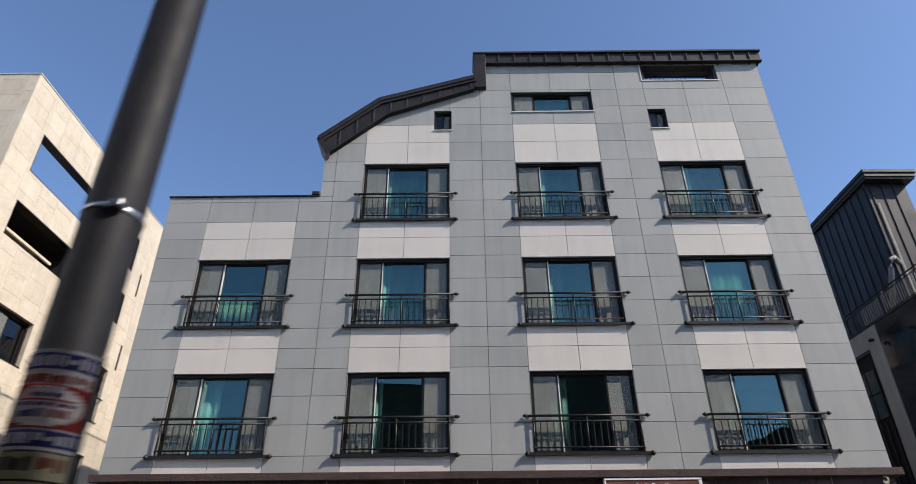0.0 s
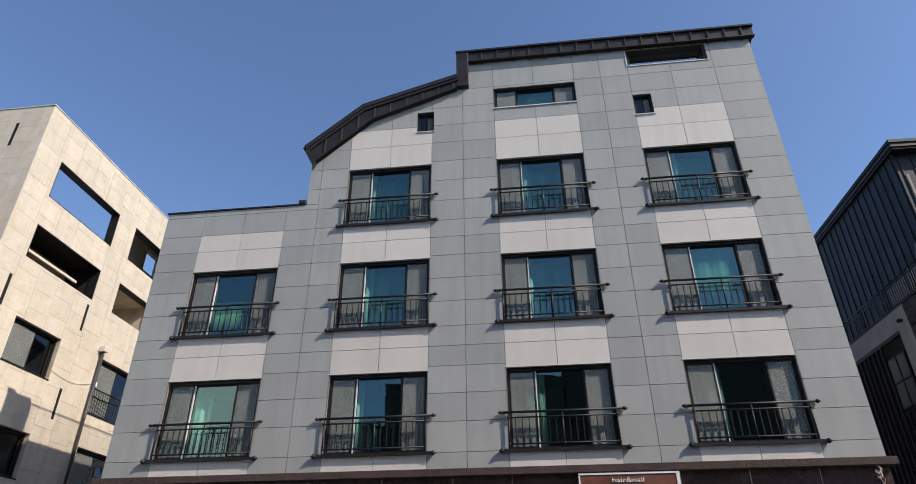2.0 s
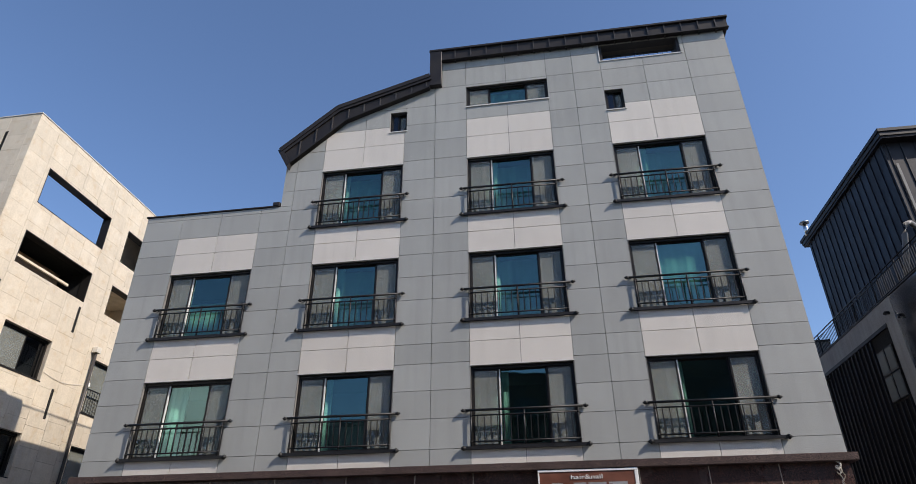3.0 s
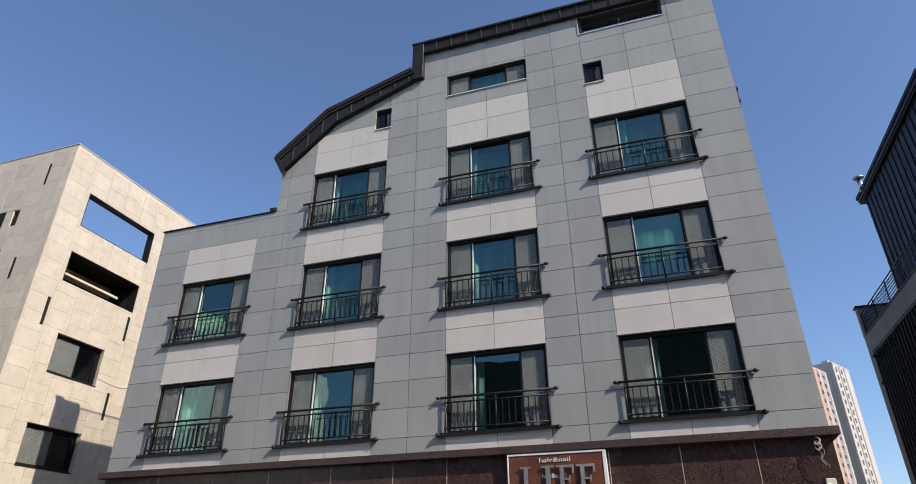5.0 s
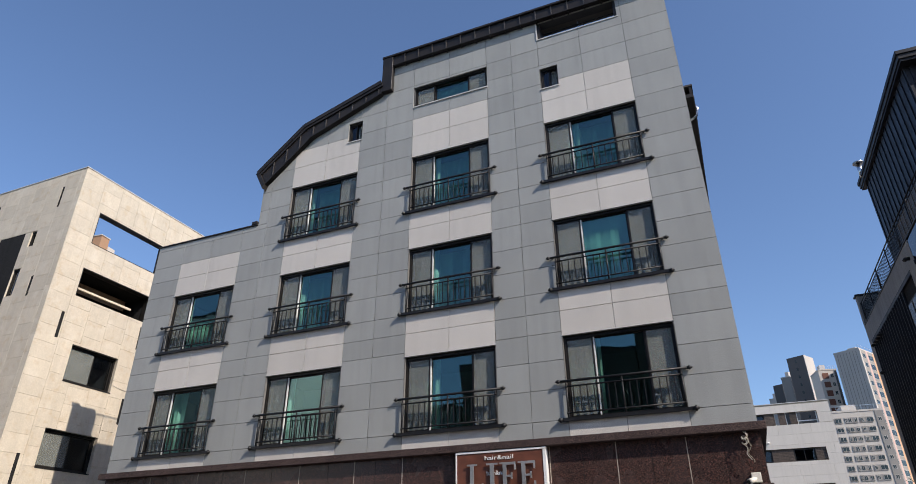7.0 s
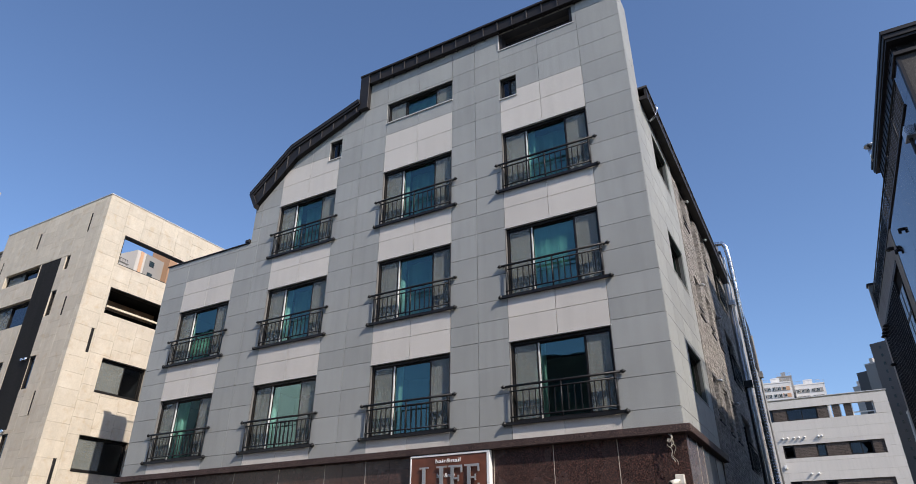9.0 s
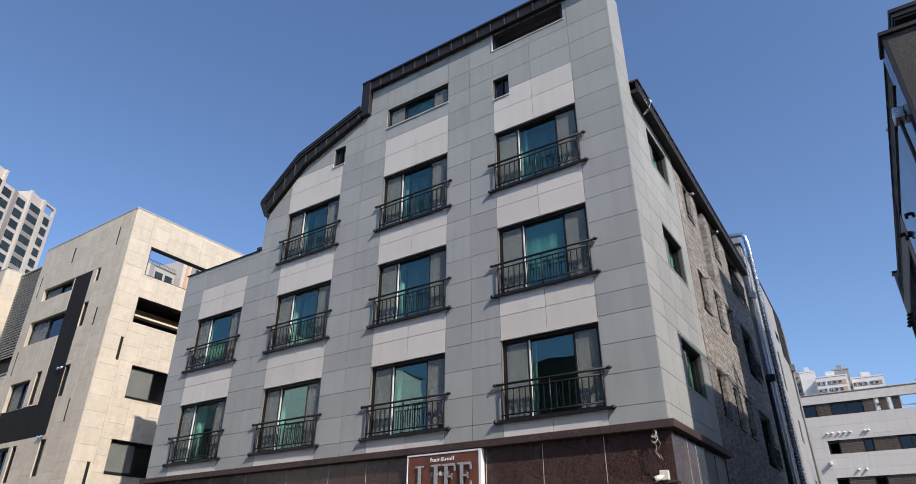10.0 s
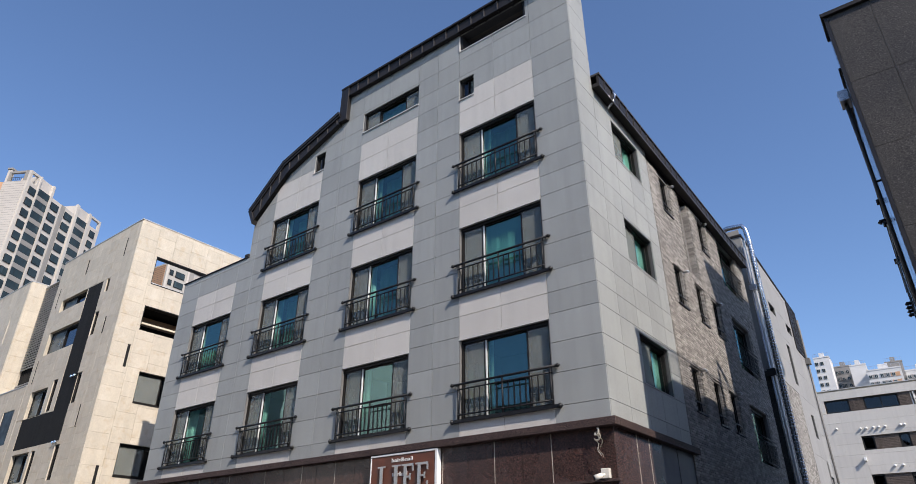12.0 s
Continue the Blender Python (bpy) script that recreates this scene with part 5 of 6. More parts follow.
cladding(rear, "y", RY, cells, [], 0.010, 0.03, lambda u, z: REAR_TILE if z > 8.2 else DARK_GRANITE)
bm = bmesh.new()
add_prism(bm, [(RX + 0.04, RY - 0.04, 13.57), (RX + 0.04, RBACK, 12.97), (RX + 0.04, RBACK, 13.06), (RX + 0.04, RY - 0.04, 13.66)], (-6.6, 0, 0))
part("roof", bm, FASCIA, rear, "thin dark metal roof edge")
for q in R_WIN:
    window(rear, "x", RX, q, (), 0.1, 0.04, GLASS_DARK, (), None, "narrow dark window")
    room_box(rear, "x", RX, q, 0.34, 0.9)
for i in range(9):
    block("louvre", (RX - 0.02, 21.75 + i * 0.23, 10.6), (RX + 0.05, 21.85 + i * 0.23, 13.02 - 0.015 * i), FASCIA, rear)
tube("flue_pipe", [(RX - 0.75, RY - 0.25, 13.80), (RX - 0.4, RY - 0.28, 13.92), (RX + 0.18, RY - 0.31, 13.86), (RX + 0.29, RY - 0.32, 13.66), (RX + 0.33, RY - 0.32, 13.2), (RX + 0.34, RY - 0.32, 0.2)], 0.10, STEEL, rear, "shiny ribbed steel flue pipe", 12)
for k in range(116):
    tube("rib", [(RX + 0.335, RY - 0.32, 0.6 + k * 0.108), (RX + 0.335, RY - 0.32, 0.645 + k * 0.108)], 0.106, STEEL, rear, "", 10)
tube("downpipe", [(RX + 0.10, RY - 0.12, 13.3), (RX + 0.10, RY - 0.12, 0.2)], 0.05, WHITE_PAINT, rear)
tube("downpipe", [(RX + 0.0, RY - 0.1, 13.0), (RX + 0.0, RY - 0.1, 0.2)], 0.035, GALV, rear)
block("pipe_box", (RX - 0.05, RY - 0.26, 11.1), (RX + 0.2, RY - 0.01, 11.3), GALV, rear)
block("pipe_box", (RX - 0.1, RY - 0.25, 7.7), (RX + 0.2, RY - 0.01, 7.95), FASCIA, rear)
block("air_conditioner", (RX - 1.1, RY - 0.45, 9.1), (RX - 0.45, RY - 0.05, 9.75), GALV, rear, "", 0.02)
block("balcony", (RX - 1.4, RY - 0.75, 8.6), (RX - 0.35, RY - 0.02, 8.72), FASCIA, rear)
for i in range(9):
    block("baluster", (RX - 1.4 + i * 0.125, RY - 0.74, 8.72), (RX - 1.385 + i * 0.125, RY - 0.725, 9.6), IRON, rear)
block("balcony_rail", (RX - 1.42, RY - 0.76, 9.6), (RX - 0.35, RY - 0.71, 9.64), IRON, rear)
tube("downpipe", [(RX + 0.08, 23.6, 12.6), (RX + 0.08, 23.6, 0.2)], 0.05, TRIM_GREY, rear)
block("rain_hopper", (RX + 0.02, 23.45, 10.3), (RX + 0.22, 23.75, 10.6), TRIM_GREY, rear)

# ---- pale tiled office block ----
office = thing("office_block", (5, 50, 0), "pale grey tiled office block with dark brick window bands", "building")
OY, OX1, OTOP = 45.0, 12.15, 13.55
BAND1, BAND2, BAND3 = (2.48, 11.86, 11.18, 12.83), (4.31, 9.04, 11.18, 10.03), (4.3, 6.4, 11.18, 7.37)
bands = [BAND1, BAND2, BAND3]
cells = []
r = random.Random(3)
for k in range(13):
    z0 = 3.3 + 0.78 * k
    x = -3.0 + r.uniform(0, 1.5)
    while x < OX1 - 0.01:
        cells.append((max(x, -3.0), z0, min(x + 2.4, OX1), min(z0 + 0.78, OTOP)))
        x += 2.4
cladding(office, "y", OY, cells, bands, 0.007, 0.05, lambda u, z: WHITE_TILE)
wall_body("wall", office, "y", OY + 0.05, (-3, -0.1), (OX1, OTOP), bands, 0.3, LIMESTONE_JOINT)
for q in bands[1:]:
    room_box(office, "y", OY, q, 0.36, 2.0)
block("roof_deck", (-3, OY + 0.36, 11.0), (OX1, 60, 11.2), CONCRETE, office)
block("wall", (OX1 - 0.3, OY + 0.36, -0.1), (OX1, 60, 11.0), WHITE_TILE, office)
block("wall", (-3, OY + 0.36, -0.1), (8.0, OY + 2.0, 13.4), ROOM, office)
block("parapet_cap", (-3.05, OY - 0.04, OTOP), (OX1 + 0.05, OY + 0.4, OTOP + 0.05), FLASHING, office)


def infill(z0, z1, brick, glazed):
    for a, b in brick:
        block("brick_panel", (a, OY + 0.10, z0), (b, OY + 0.34, z1), BROWN_BRICK, office, "dark brown brick panel")
        for k in range(1, 9):
            z = z0 + (z1 - z0) * k / 9
            block("joint_strip", (a, OY + 0.092, z - 0.006), (b, OY + 0.0995, z + 0.006), CHARCOAL, office)
    for a, b, n in glazed:
        window(office, "y", OY, (a, z0, b, z1), [i / n for i in range(1, n)], 0.15, 0.07, GLASS_DARK, (), None, "dark band window")


infill(11.86, 12.83, ((4.14, 5.08), (7.3, 8.05), (8.35, 8.86), (9.17, 9.68)), ((2.48, 4.14, 1), (5.08, 7.3, 2)))
infill(9.04, 10.03, ((5.1, 6.63), (7.3, 8.85), (10.4, 11.18)), ((4.31, 5.1, 1), (6.63, 7.3, 1), (8.85, 10.4, 2)))
infill(6.4, 7.37, ((5.1, 6.7), (7.5, 11.18)), ((4.3, 5.1, 1), (6.7, 7.5, 1)))
for x in (8.06, 8.87, 9.69, 11.1):
    block("pillar", (x, OY + 0.3, 11.87), (x + 0.06, OY + 0.5, 12.82), WHITE_PAINT, office)
block("terrace_rail", (9.7, OY + 0.6, 12.16), (11.1, OY + 0.66, 12.24), WHITE_PAINT, office)
for x, z in ((4.45, 10.55), (4.8, 10.55), (5.25, 10.55), (5.6, 10.55), (6.0, 10.55), (6.95, 10.55), (7.2, 10.55), (2.9, 10.7), (5.9, 7.85), (6.4, 7.85)):
    tube("vent_dome", [(x, OY, z), (x, OY - 0.08, z), (x, OY - 0.16, z), (x, OY - 0.19, z)], [0.085, 0.085, 0.06, 0.02], WHITE_PAINT, office, "white round vent hood", 10)
block("wall_lamp", (4.15, OY - 0.3, 8.3), (4.3, OY, 8.55), WHITE_PAINT, office)


# ---- far towers ----
WINDOWS = {}


def far_window(w, h, frame_mat):
    key = (w, h, frame_mat.name)
    if key not in WINDOWS:
        bm = bmesh.new()
        add_box(bm, (-w / 2, -0.03, -h / 2), (w / 2, 0.12, h / 2))
        for a, b in ((-w / 2 + 0.07, -0.035), (0.035, w / 2 - 0.07)):
            n = len(bm.faces)
            add_box(bm, (a, -0.045, -h / 2 + 0.07), (b, -0.02, h / 2 - 0.07))
            bm.faces.ensure_lookup_table()
            for f in bm.faces[n:]:
                f.material_index = 1
        me = bpy.data.meshes.new("window")
        bm.to_mesh(me)
        bm.free()
        me.materials.append(frame_mat)
        me.materials.append(TOWER_GLASS)
        WINDOWS[key] = me
    return WINDOWS[key]


def tower(corner, turn, right, left, height, wall, label, right_cols=(), left_cols=(), stripes=(), floor=2.9, cap=True, parapet=TOWER_WHITE, from_z=12.0, panels=(), ribs=0):
    """A slab seen by its near corner: the right face runs from it at `turn` degrees, the left face square to that.
    Columns are (place along the face, window width, window height, frame colour); stripes (u0, u1, material);
    panels (place, width, height, material) lie behind the windows of each floor; ribs stand on the left face."""
    t = thing("apartment_tower", (corner[0], corner[1], 0), label, "tower", "far apartment towers")
    a = radians(turn)
    u, v = Vector((math.cos(a), math.sin(a), 0)), Vector((-math.sin(a), math.cos(a), 0))
    base = Vector((corner[0], corner[1], 0))
    part("wall", box_mesh(right, left, height, wall), wall, t, "", base + u * right / 2 + v * left / 2 + Vector((0, 0, height / 2)), (0, 0, turn))
    if cap:
        part("parapet", box_mesh(right + 0.2, left + 0.2, 0.4, parapet), parapet, t, "", base + u * right / 2 + v * left / 2 + Vector((0, 0, height + 0.2)), (0, 0, turn))
        part("lift_house", box_mesh(right * 0.3, left * 0.35, 2.4, parapet), parapet, t, "", base + u * right * 0.5 + v * left * 0.6 + Vector((0, 0, height + 1.6)), (0, 0, turn))
        part("roof_rail", box_mesh(right, 0.06, 0.07, GALV), GALV, t, "", base + u * right / 2 + v * 0.1 + Vector((0, 0, height + 1.45)), (0, 0, turn))
        for k in range(9):
            part("rail_post", box_mesh(0.06, 0.06, 1.05, GALV), GALV, t, "", base + u * (0.05 + (right - 0.1) * k / 8) + v * 0.1 + Vector((0, 0, height + 0.92)), (0, 0, turn))
    for u0, u1, mat in stripes:
        part("stripe", box_mesh(u1 - u0, 0.16, height, mat), mat, t, "", base + u * (u0 + u1) / 2 - v * 0.06 + Vector((0, 0, height / 2)), (0, 0, turn))
    for k in range(ribs):
        part("rib", box_mesh(0.1, 0.12, height - 0.8, TOWER_GREY), TOWER_GREY, t, "", base + v * left * (k + 1) / (ribs + 1) - u * 0.05 + Vector((0, 0, height / 2)), (0, 0, turn))
    n = int((height - from_z) / floor)
    for k in range(n):
        z = height - 1.9 - k * floor
        for pos, w, h, mat in panels:
            part("wall_panel", box_mesh(w, 0.1, h, mat), mat, t, "", base + u * pos - v * 0.05 + Vector((0, 0, z)), (0, 0, turn))
        for pos, w, h, fm in right_cols:
            part("window", far_window(w, h, fm), fm, t, "", base + u * pos - v * 0.13 + Vector((0, 0, z)), (0, 0, turn))
        for pos, w, h, fm in left_cols:
            part("window", far_window(w, h, fm), fm, t, "", base + v * pos - u * 0.13 + Vector((0, 0, z)), (0, 0, turn - 90))
    return t


def bearing(cam_xy, azimuth, dist):
    return (cam_xy[0] + dist * math.tan(radians(azimuth)), cam_xy[1] + dist)


MID, END = (4.69, -13.008), (10.072, -10.952)
x, y = bearing(MID, 10.39, 226)
tower((x, y), 60, 20, 7.6, 63.5, TOWER_WHITE, "tall grey far tower with orange and pink stripes", [(2.4, 2.0, 1.5, TOWER_WHITE), (7.2, 3.4, 1.8, TOWER_WHITE), (12.2, 1.8, 1.5, TOWER_WHITE), (16.6, 1.8, 1.5, TOWER_WHITE)],
      (), [(0.0, 0.9, TOWER_WHITE), (0.9, 4.2, TOWER_GREY), (4.2, 5.5, TOWER_PINK), (5.5, 9.0, TOWER_GREY), (9.0, 11.0, TOWER_ORANGE), (11.0, 13.3, TOWER_GREY), (13.3, 15.4, TOWER_PINK), (15.4, 18.8, TOWER_GREY), (18.8, 20.0, TOWER_WHITE)], 2.9, True, TOWER_WHITE, 12.0, (), 7)
x, y = bearing(MID, 12.56, 250)
tower((x, y), 60, 16, 6.5, 69.0, TOWER_WHITE, "tall white far slab tower with ribbed gable", [(3.0, 1.0, 1.6, TOWER_GREY), (8.0, 1.0, 1.6, TOWER_GREY)], (), [(0.0, 1.0, TOWER_WHITE), (5.5, 6.4, TOWER_GREY), (10.5, 11.4, TOWER_GREY)], 2.9, True, TOWER_WHITE, 12.0, (), 4)
x, y = bearing(MID, 6.49, 262)
tower((x, y), 60, 7, 6.5, 73.4, TOWER_DARK, "dark brown far tower block", (), [(3.2, 0.8, 1.2, TOWER_DARK)], [(0, 7, TOWER_WHITE)], 2.9, False)
x, y = bearing(MID, 5.17, 280)
tower((x, y), 60, 7, 3.8, 70.2, TOWER_GREY, "pale grey far apartment tower", [(2.0, 1.6, 1.4, TOWER_WHITE), (5.0, 1.6, 1.4, TOWER_WHITE)], (), [(0, 0.8, TOWER_DARK)])
x, y = bearing(MID, 4.46, 290)
tower((x, y), 60, 5, 4.0, 70.0, TOWER_DARK, "dark grey far apartment tower", (), (), (), 2.9, False)
x, y = bearing(MID, 3.87, 300)
tower((x, y), 60, 6, 3.6, 66.5, TOWER_WHITE, "white far apartment tower block", [(2.0, 1.6, 1.4, TOWER_GREY)])
x, y = bearing(MID, 7.23, 240)
tower((x, y), 12, 5.6, 8, 61.4, TOWER_WHITE, "white far tower with rust-brown panels and a dark edge", [(3.9, 0.9, 1.3, TOWER_WHITE)], (), [(4.9, 5.6, TOWER_DARK)], 2.9, True, TOWER_WHITE, 12.0, [(1.9, 1.9, 1.9, TOWER_RUST)])
x, y = bearing(MID, 7.28, 172)
tower((x, y), 4, 10.6, 14, 34.2, TOWER_WHITE, "lower white far apartment block with grey bays", [(1.2, 1.3, 1.0, TOWER_WHITE), (2.8, 0.42, 1.0, TOWER_WHITE), (3.55, 0.75, 1.0, TOWER_WHITE), (4.8, 0.7, 0.85, TOWER_WHITE), (6.1, 0.6, 0.85, TOWER_WHITE), (7.7, 1.4, 1.0, TOWER_WHITE), (9.7, 0.75, 0.9, TOWER_WHITE)], (),
      [(9.0, 10.6, TOWER_GREY)], 2.1, True, TOWER_WHITE, 12.0, [(1.2, 1.5, 1.3, TOWER_GREY), (3.85, 2.7, 1.3, TOWER_GREY), (6.9, 2.6, 1.3, TOWER_GREY)])
def rows_of(w, frame_mat):
    """Window columns at even steps over a face of this width."""
    return [(0.7 + 1.55 * k, 0.95, 1.05, frame_mat) for k in range(int((w - 0.2) / 1.55))]


for az, dist, e, w, mat, lab, cols, bands in (
        (-7.67, 235, 0.268, 4.6, TOWER_BRIGHT, "white far tower beside the street end", rows_of(4.6, TOWER_GREY), ()),
        (-6.42, 250, 0.251, 5.2, TOWER_GREY, "grey far apartment tower with windows", rows_of(5.2, TOWER_PALE), [(1.0, 1.6, 1.4, TOWER_DARK)]),
        (-5.34, 240, 0.250, 4.6, TOWER_BRIGHT, "white far gable tower", (), ()),
        (-4.31, 236, 0.240, 9.2, TOWER_BRIGHT, "white far tower with orange bays", rows_of(9.2, TOWER_BRIGHT), [(1.5, 2.4, 1.3, TOWER_GREY), (4.6, 2.6, 1.3, TOWER_GREY), (6.4, 0.5, 1.3, TOWER_ORANGE), (8.0, 1.2, 1.3, TOWER_ORANGE)]),
        (-2.99, 250, 0.247, 4.8, TOWER_GREY, "grey far apartment tower with narrow windows", [(1.2, 0.8, 1.0, TOWER_GREY), (3.4, 0.8, 1.0, TOWER_GREY)], ()),
        (-1.88, 240, 0.233, 9.0, TOWER_BRIGHT, "white far tower with grey bays", rows_of(9.0, TOWER_BRIGHT), [(2.2, 3.6, 1.3, TOWER_GREY), (6.8, 3.0, 1.3, TOWER_GREY)])):
    x, y = bearing(END, az, dist)
    tower((x, y), 3, w, 10, 1.43 + e * dist - 1.0, mat, lab, cols, (), (), 2.3, True, mat, 30.0, bands)
# the towers beyond the cream house
def placed(t, corner, turn, name, lo, hi, mat, label=""):
    """A box on a tower; lo, hi are (along the front, depth behind the front, height)."""
    a = radians(turn)
    u, v = Vector((math.cos(a), math.sin(a), 0)), Vector((-math.sin(a), math.cos(a), 0))
    c = [(p + q) / 2 for p, q in zip(lo, hi)]
    return part(name, box_mesh(hi[0] - lo[0], hi[1] - lo[1], hi[2] - lo[2], mat), mat, t, label, Vector((*corner, 0)) + u * c[0] + v * c[1] + Vector((0, 0, c[2])), (0, 0, turn))


W0, WT, TOP = (-140.76, 25.2), 120.2, 82.0
far = tower(W0, WT, 25.1, 13, 79.2, TOWER_WHITE, "tall white apartment tower with dark window columns", [(1.7, 2.0, 1.75, FRAME), (9.06, 2.4, 1.75, FRAME), (13.75, 2.5, 1.75, FRAME), (22.9, 1.9, 1.75, FRAME)], (),
            [(11.0, 12.2, TOWER_GREY)], 2.83, False, TOWER_WHITE, 30.0)
for u0, u1 in ((3.2, 6.9), (16.4, 20.2)):
    placed(far, W0, WT, "wall", (u0 - 0.35, 0.3, 79.2), (u1 + 0.35, 5.0, TOP), TOWER_WHITE)
    for k in range(17):
        z = 79.4 - 2.83 * k
        placed(far, W0, WT, "balcony_front", (u0, -0.10, z - 3.1), (u1, 0.06, z - 2.05), TOWER_GREY)
        w = placed(far, W0, WT, "balcony_window", (u0, -0.06, z - 2.05), (u1, 0.06, z - 0.27), FRAME)
        for n in range(3):
            a, b = u0 + (u1 - u0) * n / 3 + 0.06, u0 + (u1 - u0) * (n + 1) / 3 - 0.06
            placed(far, W0, WT, "pane", (a, -0.075, z - 1.98), (b, -0.055, z - 0.34), TOWER_GLASS)
for u0, u1 in ((2.85, 3.2), (6.9, 7.5), (15.6, 16.4), (20.2, 20.9)):
    placed(far, W0, WT, "rib", (u0, -0.28, 30), (u1, 0.3, TOP), TOWER_WHITE)
placed(far, W0, WT, "wall", (7.5, -0.02, 79.2), (7.8, 4.0, TOP), TOWER_WHITE)
for u0, u1 in ((0, 0.6), (2.3, 2.85), (20.9, 21.4), (24.5, 25.1)):
    placed(far, W0, WT, "frame_post", (u0, 0.0, 79.2), (u1, 0.6, TOP - 0.55), TOWER_WHITE)
for u0, u1 in ((0, 2.85), (20.9, 25.1)):
    placed(far, W0, WT, "frame_beam", (u0, 0.0, TOP - 0.55), (u1, 0.6, TOP), TOWER_WHITE)
for v0, v1, z0, z1 in ((0.6, 1.5, 79.2, TOP), (5.0, 5.6, 79.2, TOP), (1.5, 5.0, TOP - 0.5, TOP)):
    placed(far, W0, WT, "frame_post", (0.0, v0, z0), (0.5, v1, z1), TOWER_GREY)
placed(far, W0, WT, "roof_rail", (0.2, 1.5, 80.35), (0.26, 5.0, 80.42), IRON)
for k in range(7):
    placed(far, W0, WT, "rail_post", (0.2, 1.7 + 0.5 * k, 79.2), (0.25, 1.75 + 0.5 * k, 80.35), IRON)
placed(far, W0, WT, "wall_cladding", (-0.12, 0.5, 30), (-0.001, 6.2, 79.2), TOWER_WHITE)
for k in range(60):
    placed(far, W0, WT, "siding_joint", (-0.135, 0.5, 79.0 - 0.62 * k), (-0.119, 6.2, 79.05 - 0.62 * k), TOWER_GREY)
placed(far, W0, WT, "stripe", (-0.12, 6.2, 30), (-0.001, 7.2, 79.2), TOWER_ORANGE)
placed(far, W0, WT, "vent_stack", (0.4, 5.7, 79.2), (1.3, 6.6, 82.9), TOWER_WHITE)
placed(far, W0, WT, "vent_cap", (0.2, 5.5, 82.9), (1.5, 6.8, 83.3), TOWER_GREY)
# rooftops seen through the high opening of the cream house
V0, VT = (-116.47, 49.15), 97
low = tower(V0, VT, 12.4, 10, 60.6, TOWER_PALE, "pale grey far apartment block with a brown gable and roof railing", [(1.3, 0.9, 1.2, FRAME), (3.5, 2.3, 1.4, FRAME), (8.3, 1.9, 1.4, FRAME), (10.9, 1.9, 1.4, FRAME)], (), [(0.0, 0.5, TOWER_WHITE), (5.2, 5.7, TOWER_WHITE), (5.7, 6.9, TOWER_GREY)], 2.3, False, TOWER_WHITE, 40.0)
placed(low, V0, VT, "wall_cladding", (-0.1, 0.4, 30), (-0.001, 9.6, 60.2), GABLE_BROWN, "brown siding")
for k in range(40):
    placed(low, V0, VT, "siding_joint", (-0.115, 0.4, 60.0 - 0.5 * k), (-0.099, 9.6, 60.04 - 0.5 * k), TOWER_DARK)
placed(low, V0, VT, "parapet", (-0.2, -0.2, 60.6), (12.6, 0.3, 60.85), TOWER_GREY)
placed(low, V0, VT, "roof_rail", (0, 0.05, 61.55), (12.4, 0.12, 61.62), IRON)
for k in range(21):
    placed(low, V0, VT, "rail_post", (0.05 + 0.61 * k, 0.06, 60.85), (0.11 + 0.61 * k, 0.11, 61.55), IRON)
tower((-117.9, 63.0), 97, 9, 8, 65.0, TOWER_WHITE, "white far tower with an orange stripe and grey siding", [(4.2, 1.4, 1.4, FRAME)], (), [(0.9, 1.7, TOWER_ORANGE), (2.4, 9.0, TOWER_GREY)], 2.83, False, TOWER_WHITE, 40.0)

peak = tower((-117.0, 70.6), 97, 2.3, 6, 68.8, GABLE_BROWN, "brown and white roof top of a far tower", (), (), (), 2.83, False, TOWER_WHITE, 60.0)
placed(peak, (-117.0, 70.6), 97, "wall", (2.31, 0.3, 0.0), (4.7, 5.5, 67.3), TOWER_WHITE)
placed(peak, (-117.0, 70.6), 97, "cap", (-0.15, -0.15, 68.8), (2.45, 6.1, 69.0), TOWER_WHITE)

# ---- houses across the street, met only as reflections ----
for x0, x1, y0, y1, h, mat, lab in ((-34, -20, -25.5, -11.3, 14.0, WHITE_RENDER, "white rendered house across the street"), (-15, -10.5, -36, -23, 10.6, CONCRETE, "low grey concrete house across the street"),
                                    (-10.4, 0.4, -36, -23, 13.0, BROWN_BRICK, "dark brick house across the street"), (0.5, 12.6, -36, -23, 14.2, BROWN_BRICK, "tall dark brick house across the street"), (15, 26, -38, -24, 10.5, BROWN_BRICK, "low dark brick house across the street")):
    h0 = thing("street_house", ((x0 + x1) / 2, (y0 + y1) / 2, 0), lab, "building", "houses across the street")
    block("wall", (x0, y0, -0.1), (x1, y1, h), mat, h0)
    block("parapet_cap", (x0 - 0.05, y0 - 0.05, h), (x1 + 0.05, y1 + 0.05, h + 0.08), FASCIA, h0)
    z = 4.4
    while z < h - 2:
        x = x0 + 1.2
        while x < x1 - 2:
            w = block("window", (x, y1 - 0.05, z), (x + 1.6, y1 + 0.03, z + 1.4), FRAME, h0)
            block("pane", (x + 0.07, y1 + 0.02, z + 0.07), (x + 1.53, y1 + 0.04, z + 1.33), TOWER_GLASS, w)
            x += 3.2
        z += 2.9

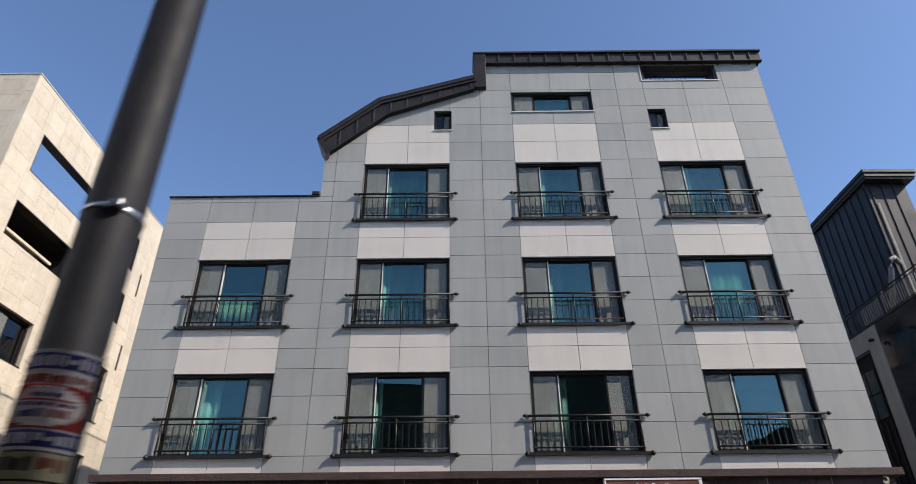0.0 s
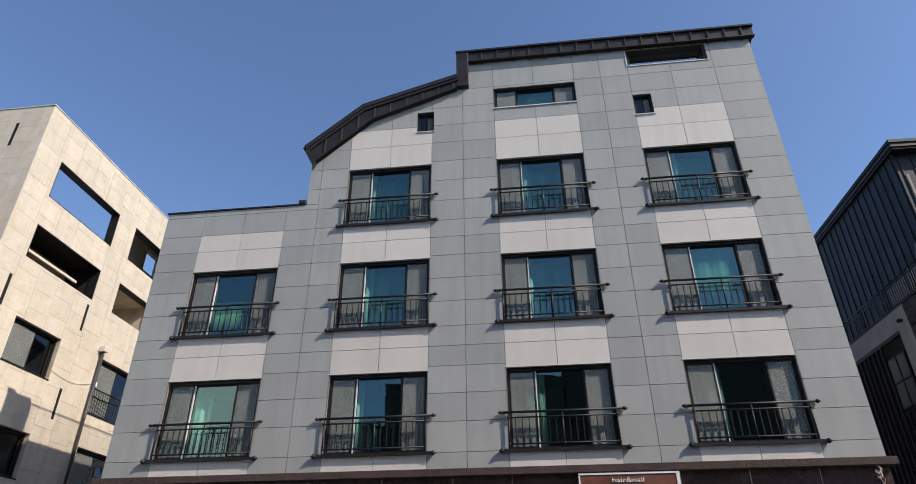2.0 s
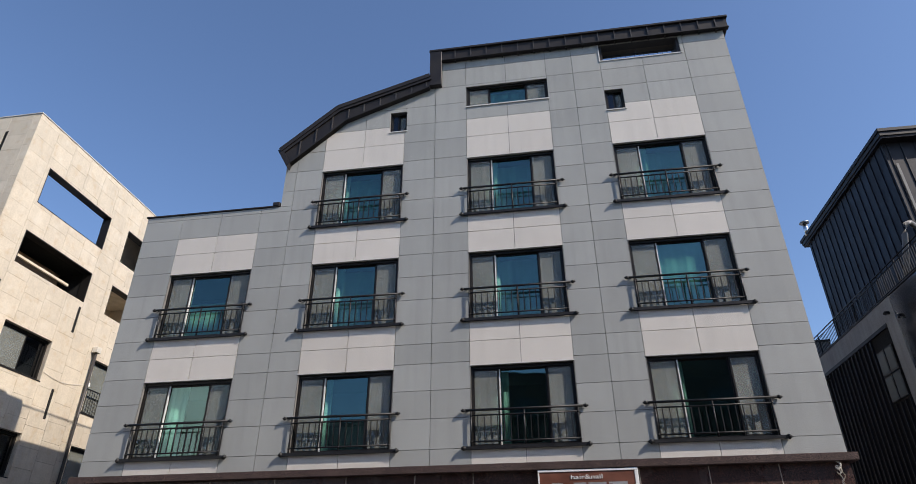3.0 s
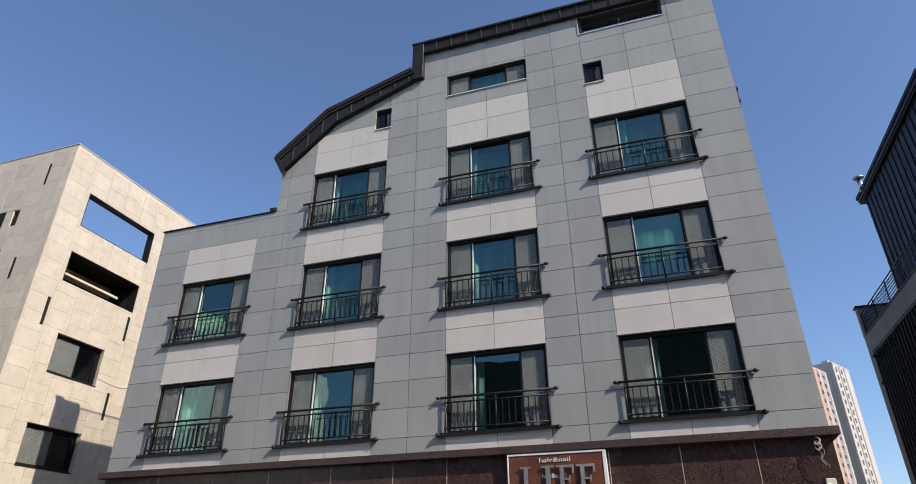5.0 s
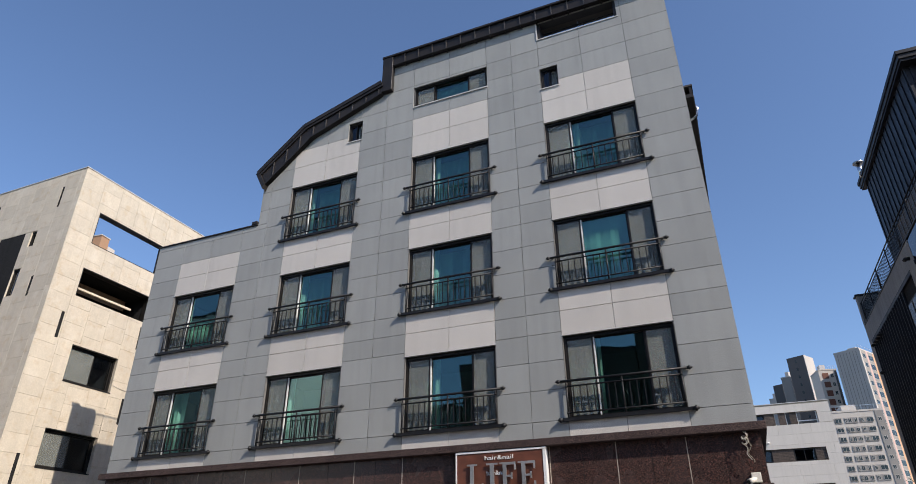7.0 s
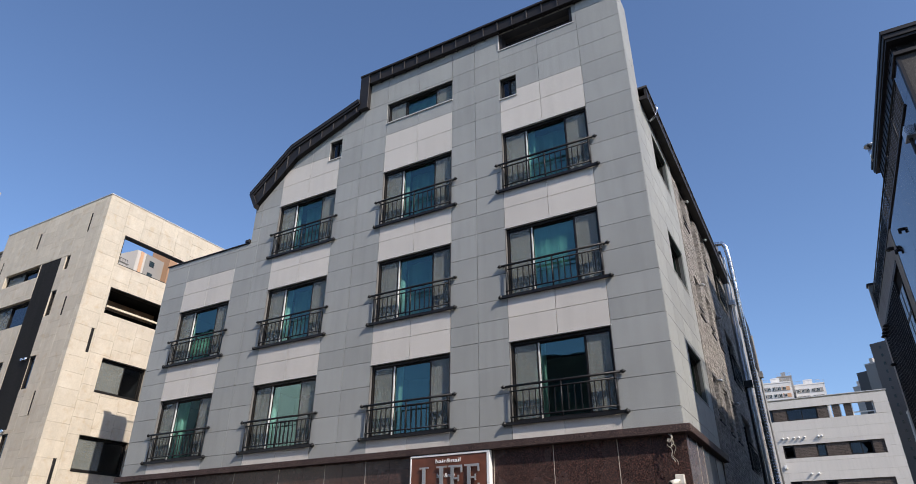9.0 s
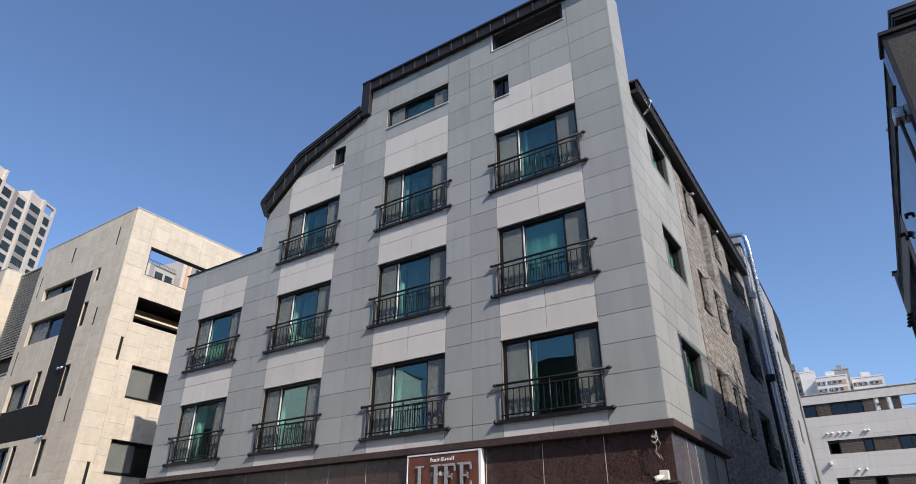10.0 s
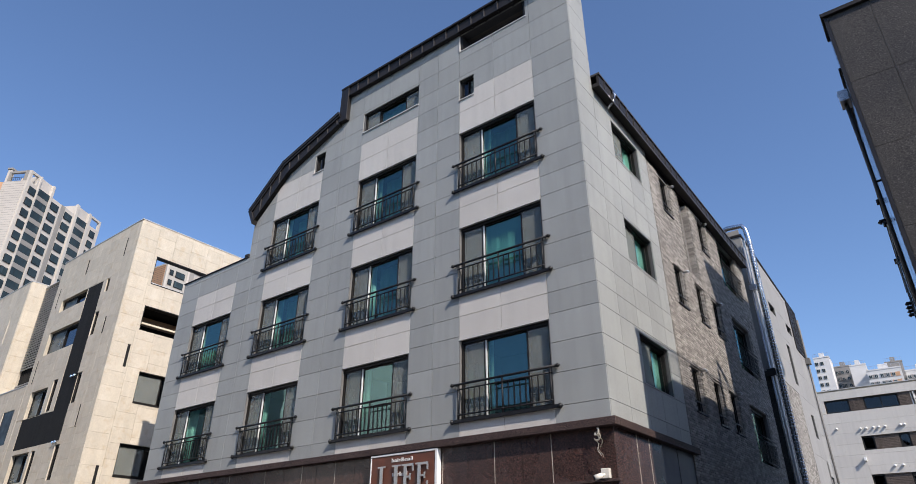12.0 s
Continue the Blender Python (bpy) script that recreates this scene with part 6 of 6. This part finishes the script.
# ---- treetops beside the office ----
def tree(x, y, height, seed):
    r = random.Random(seed)
    t = thing("tree", (x, y, 0.1), "small broad tree with dull green spring leaves", "tree", "trees beside the office")
    tube("trunk", [(x, y, 0), (x + 0.1, y, height * 0.4), (x + 0.05, y, height * 0.7)], [0.2, 0.14, 0.07], WOOD_BROWN, t, "", 8)
    bm = bmesh.new()
    for i in range(9):
        a = r.uniform(0, 6.28)
        p = Vector((0, 0, height * r.uniform(0.35, 0.6)))
        q = p + Vector((math.cos(a) * height * 0.22, math.sin(a) * height * 0.22, height * 0.25))
        add_tube(bm, [p, (p + q) / 2 + Vector((0, 0, 0.15)), q], [0.07, 0.05, 0.02], 5)
    part("limbs", bm, WOOD_BROWN, t, "", (x, y, 0))
    vs, fs = [], []
    for i in range(2600):
        d = Vector((r.gauss(0, 1), r.gauss(0, 1), r.gauss(0, 1))).normalized()
        k = r.uniform(0.45, 1.0) * (1 + 0.3 * math.sin(d.x * 5 + seed) * math.cos(d.y * 4))
        c = Vector((d.x * height * 0.33 * k, d.y * height * 0.33 * k, height * 0.68 + d.z * height * 0.30 * k))
        e = Euler((r.uniform(0, 6), r.uniform(0, 6), r.uniform(0, 6))).to_matrix()
        s = r.uniform(0.07, 0.15)
        n = len(vs)
        vs += [tuple(c + e @ Vector(p)) for p in ((-s, 0, 0), (0, -s * 0.5, 0), (s, 0, 0), (0, s * 0.5, 0))]
        fs.append((n, n + 1, n + 2, n + 3))
    me = bpy.data.meshes.new("crown")
    me.from_pydata(vs, [], fs)
    part("crown", me, LEAF, t, "", (x, y, 0))


tree(19.5, 62, 9.2, 1)
tree(22.5, 66, 8.6, 2)
block_house = thing("small_white_house", (26, 70, 0), "small pale house behind the trees", "building")
block("wall", (22.5, 68, -0.1), (31, 76, 9.0), TOWER_WHITE, block_house)
block("roof", (22.2, 67.7, 9.0), (31.3, 76.3, 9.3), TOWER_GREY, block_house)

# ---- bricks of the side wall, the nearest as single pieces ----
BL, BH, BJ = 0.215, 0.062, 0.010
brick_mesh = box_mesh(0.03, BL - BJ, BH - BJ, BRICK)
rest_v, rest_f = [], []
single, row, z = 0, 0, 2.2
r = random.Random(11)
while z < 11.75:
    y = BY0 + (0.0 if row % 2 else -BL / 2)
    while y < BY1 - 0.02:
        a, b = max(y, BY0 + 0.005), min(y + BL - BJ, BY1)
        z1 = z + BH - BJ
        free = b - a > 0.03 and not any(q[0] - 0.01 < b and a < q[2] + 0.01 and q[1] - 0.01 < z1 and z < q[3] + 0.01 for q in bholes)
        if free:
            out = r.uniform(0.0, 0.012)
            if single < 300 and 6.2 < z < 8.9 and y < 5.4 and b - a > BL - BJ - 0.001:
                part("brick", brick_mesh, BRICK, house, "", (XR - 0.012 + out, (a + b) / 2, (z + z1) / 2))
                single += 1
            else:
                n = len(rest_v)
                x0, x1 = XR - 0.025, XR + 0.003 + out
                rest_v += [(x0, a, z), (x1, a, z), (x1, b, z), (x0, b, z), (x0, a, z1), (x1, a, z1), (x1, b, z1), (x0, b, z1)]
                rest_f += [(n, n + 3, n + 2, n + 1), (n + 4, n + 5, n + 6, n + 7), (n, n + 1, n + 5, n + 4), (n + 1, n + 2, n + 6, n + 5), (n + 2, n + 3, n + 7, n + 6), (n + 3, n, n + 4, n + 7)]
        y += BL
    z += BH
    row += 1
# bricks lining the sides of the narrow windows and of the bay
for q, d in [(q, 0.074) for q in SLITS] + [(BAY, 0.165)]:
    z, row = q[1] + 0.004, 0
    while z < q[3] - 0.05:
        for y0, y1 in ((q[2] - 0.03, q[2] - 0.001), (q[0] + 0.001, q[0] + 0.02)):
            n, z1, out = len(rest_v), z + BH - BJ, r.uniform(0, 0.008)
            x0, x1 = XR - d, XR - 0.002 + out
            if y1 > q[2] - 0.01:
                y0 -= out
            rest_v += [(x0, y0, z), (x1, y0, z), (x1, y1, z), (x0, y1, z), (x0, y0, z1), (x1, y0, z1), (x1, y1, z1), (x0, y1, z1)]
            rest_f += [(n, n + 3, n + 2, n + 1), (n + 4, n + 5, n + 6, n + 7), (n, n + 1, n + 5, n + 4), (n + 1, n + 2, n + 6, n + 5), (n + 2, n + 3, n + 7, n + 6), (n + 3, n, n + 4, n + 7)]
        z += BH
me = bpy.data.meshes.new("bricks")
me.from_pydata(rest_v, [], rest_f)
tagged(part("bricks", me, BRICK_REST, house, "grey-brown brick facing"), kind="stuff")
# brick on the lower corner of the house behind
rest_v, rest_f, z, row = [], [], 0.3, 0
while z < 8.0:
    y = RY + 0.03 + (0 if row % 2 else -0.1)
    while y < 19.3:
        a, b = max(y, RY + 0.03), min(y + 0.205, 19.3)
        out = r.uniform(0.0, 0.012)
        n = len(rest_v)
        x0, x1, z1 = RX - 0.03, RX - 0.005 + out, z + 0.055
        if b - a > 0.03:
            rest_v += [(x0, a, z), (x1, a, z), (x1, b, z), (x0, b, z), (x0, a, z1), (x1, a, z1), (x1, b, z1), (x0, b, z1)]
            rest_f += [(n, n + 3, n + 2, n + 1), (n + 4, n + 5, n + 6, n + 7), (n, n + 1, n + 5, n + 4), (n + 1, n + 2, n + 6, n + 5), (n + 2, n + 3, n + 7, n + 6), (n + 3, n, n + 4, n + 7)]
        y += 0.215
    z += 0.065
    row += 1
me = bpy.data.meshes.new("bricks")
me.from_pydata(rest_v, [], rest_f)
tagged(part("bricks", me, REAR_BRICK, rear, "pale grey brick facing"), kind="stuff")

# the house behind stands a little askew to the side wall
rear.matrix_world = Matrix.Translation((RX, RY, 0)) @ Matrix.Rotation(radians(0.8), 4, "Z") @ Matrix.Translation((-RX, -RY, 0)) @ Matrix.Translation(rear.location)
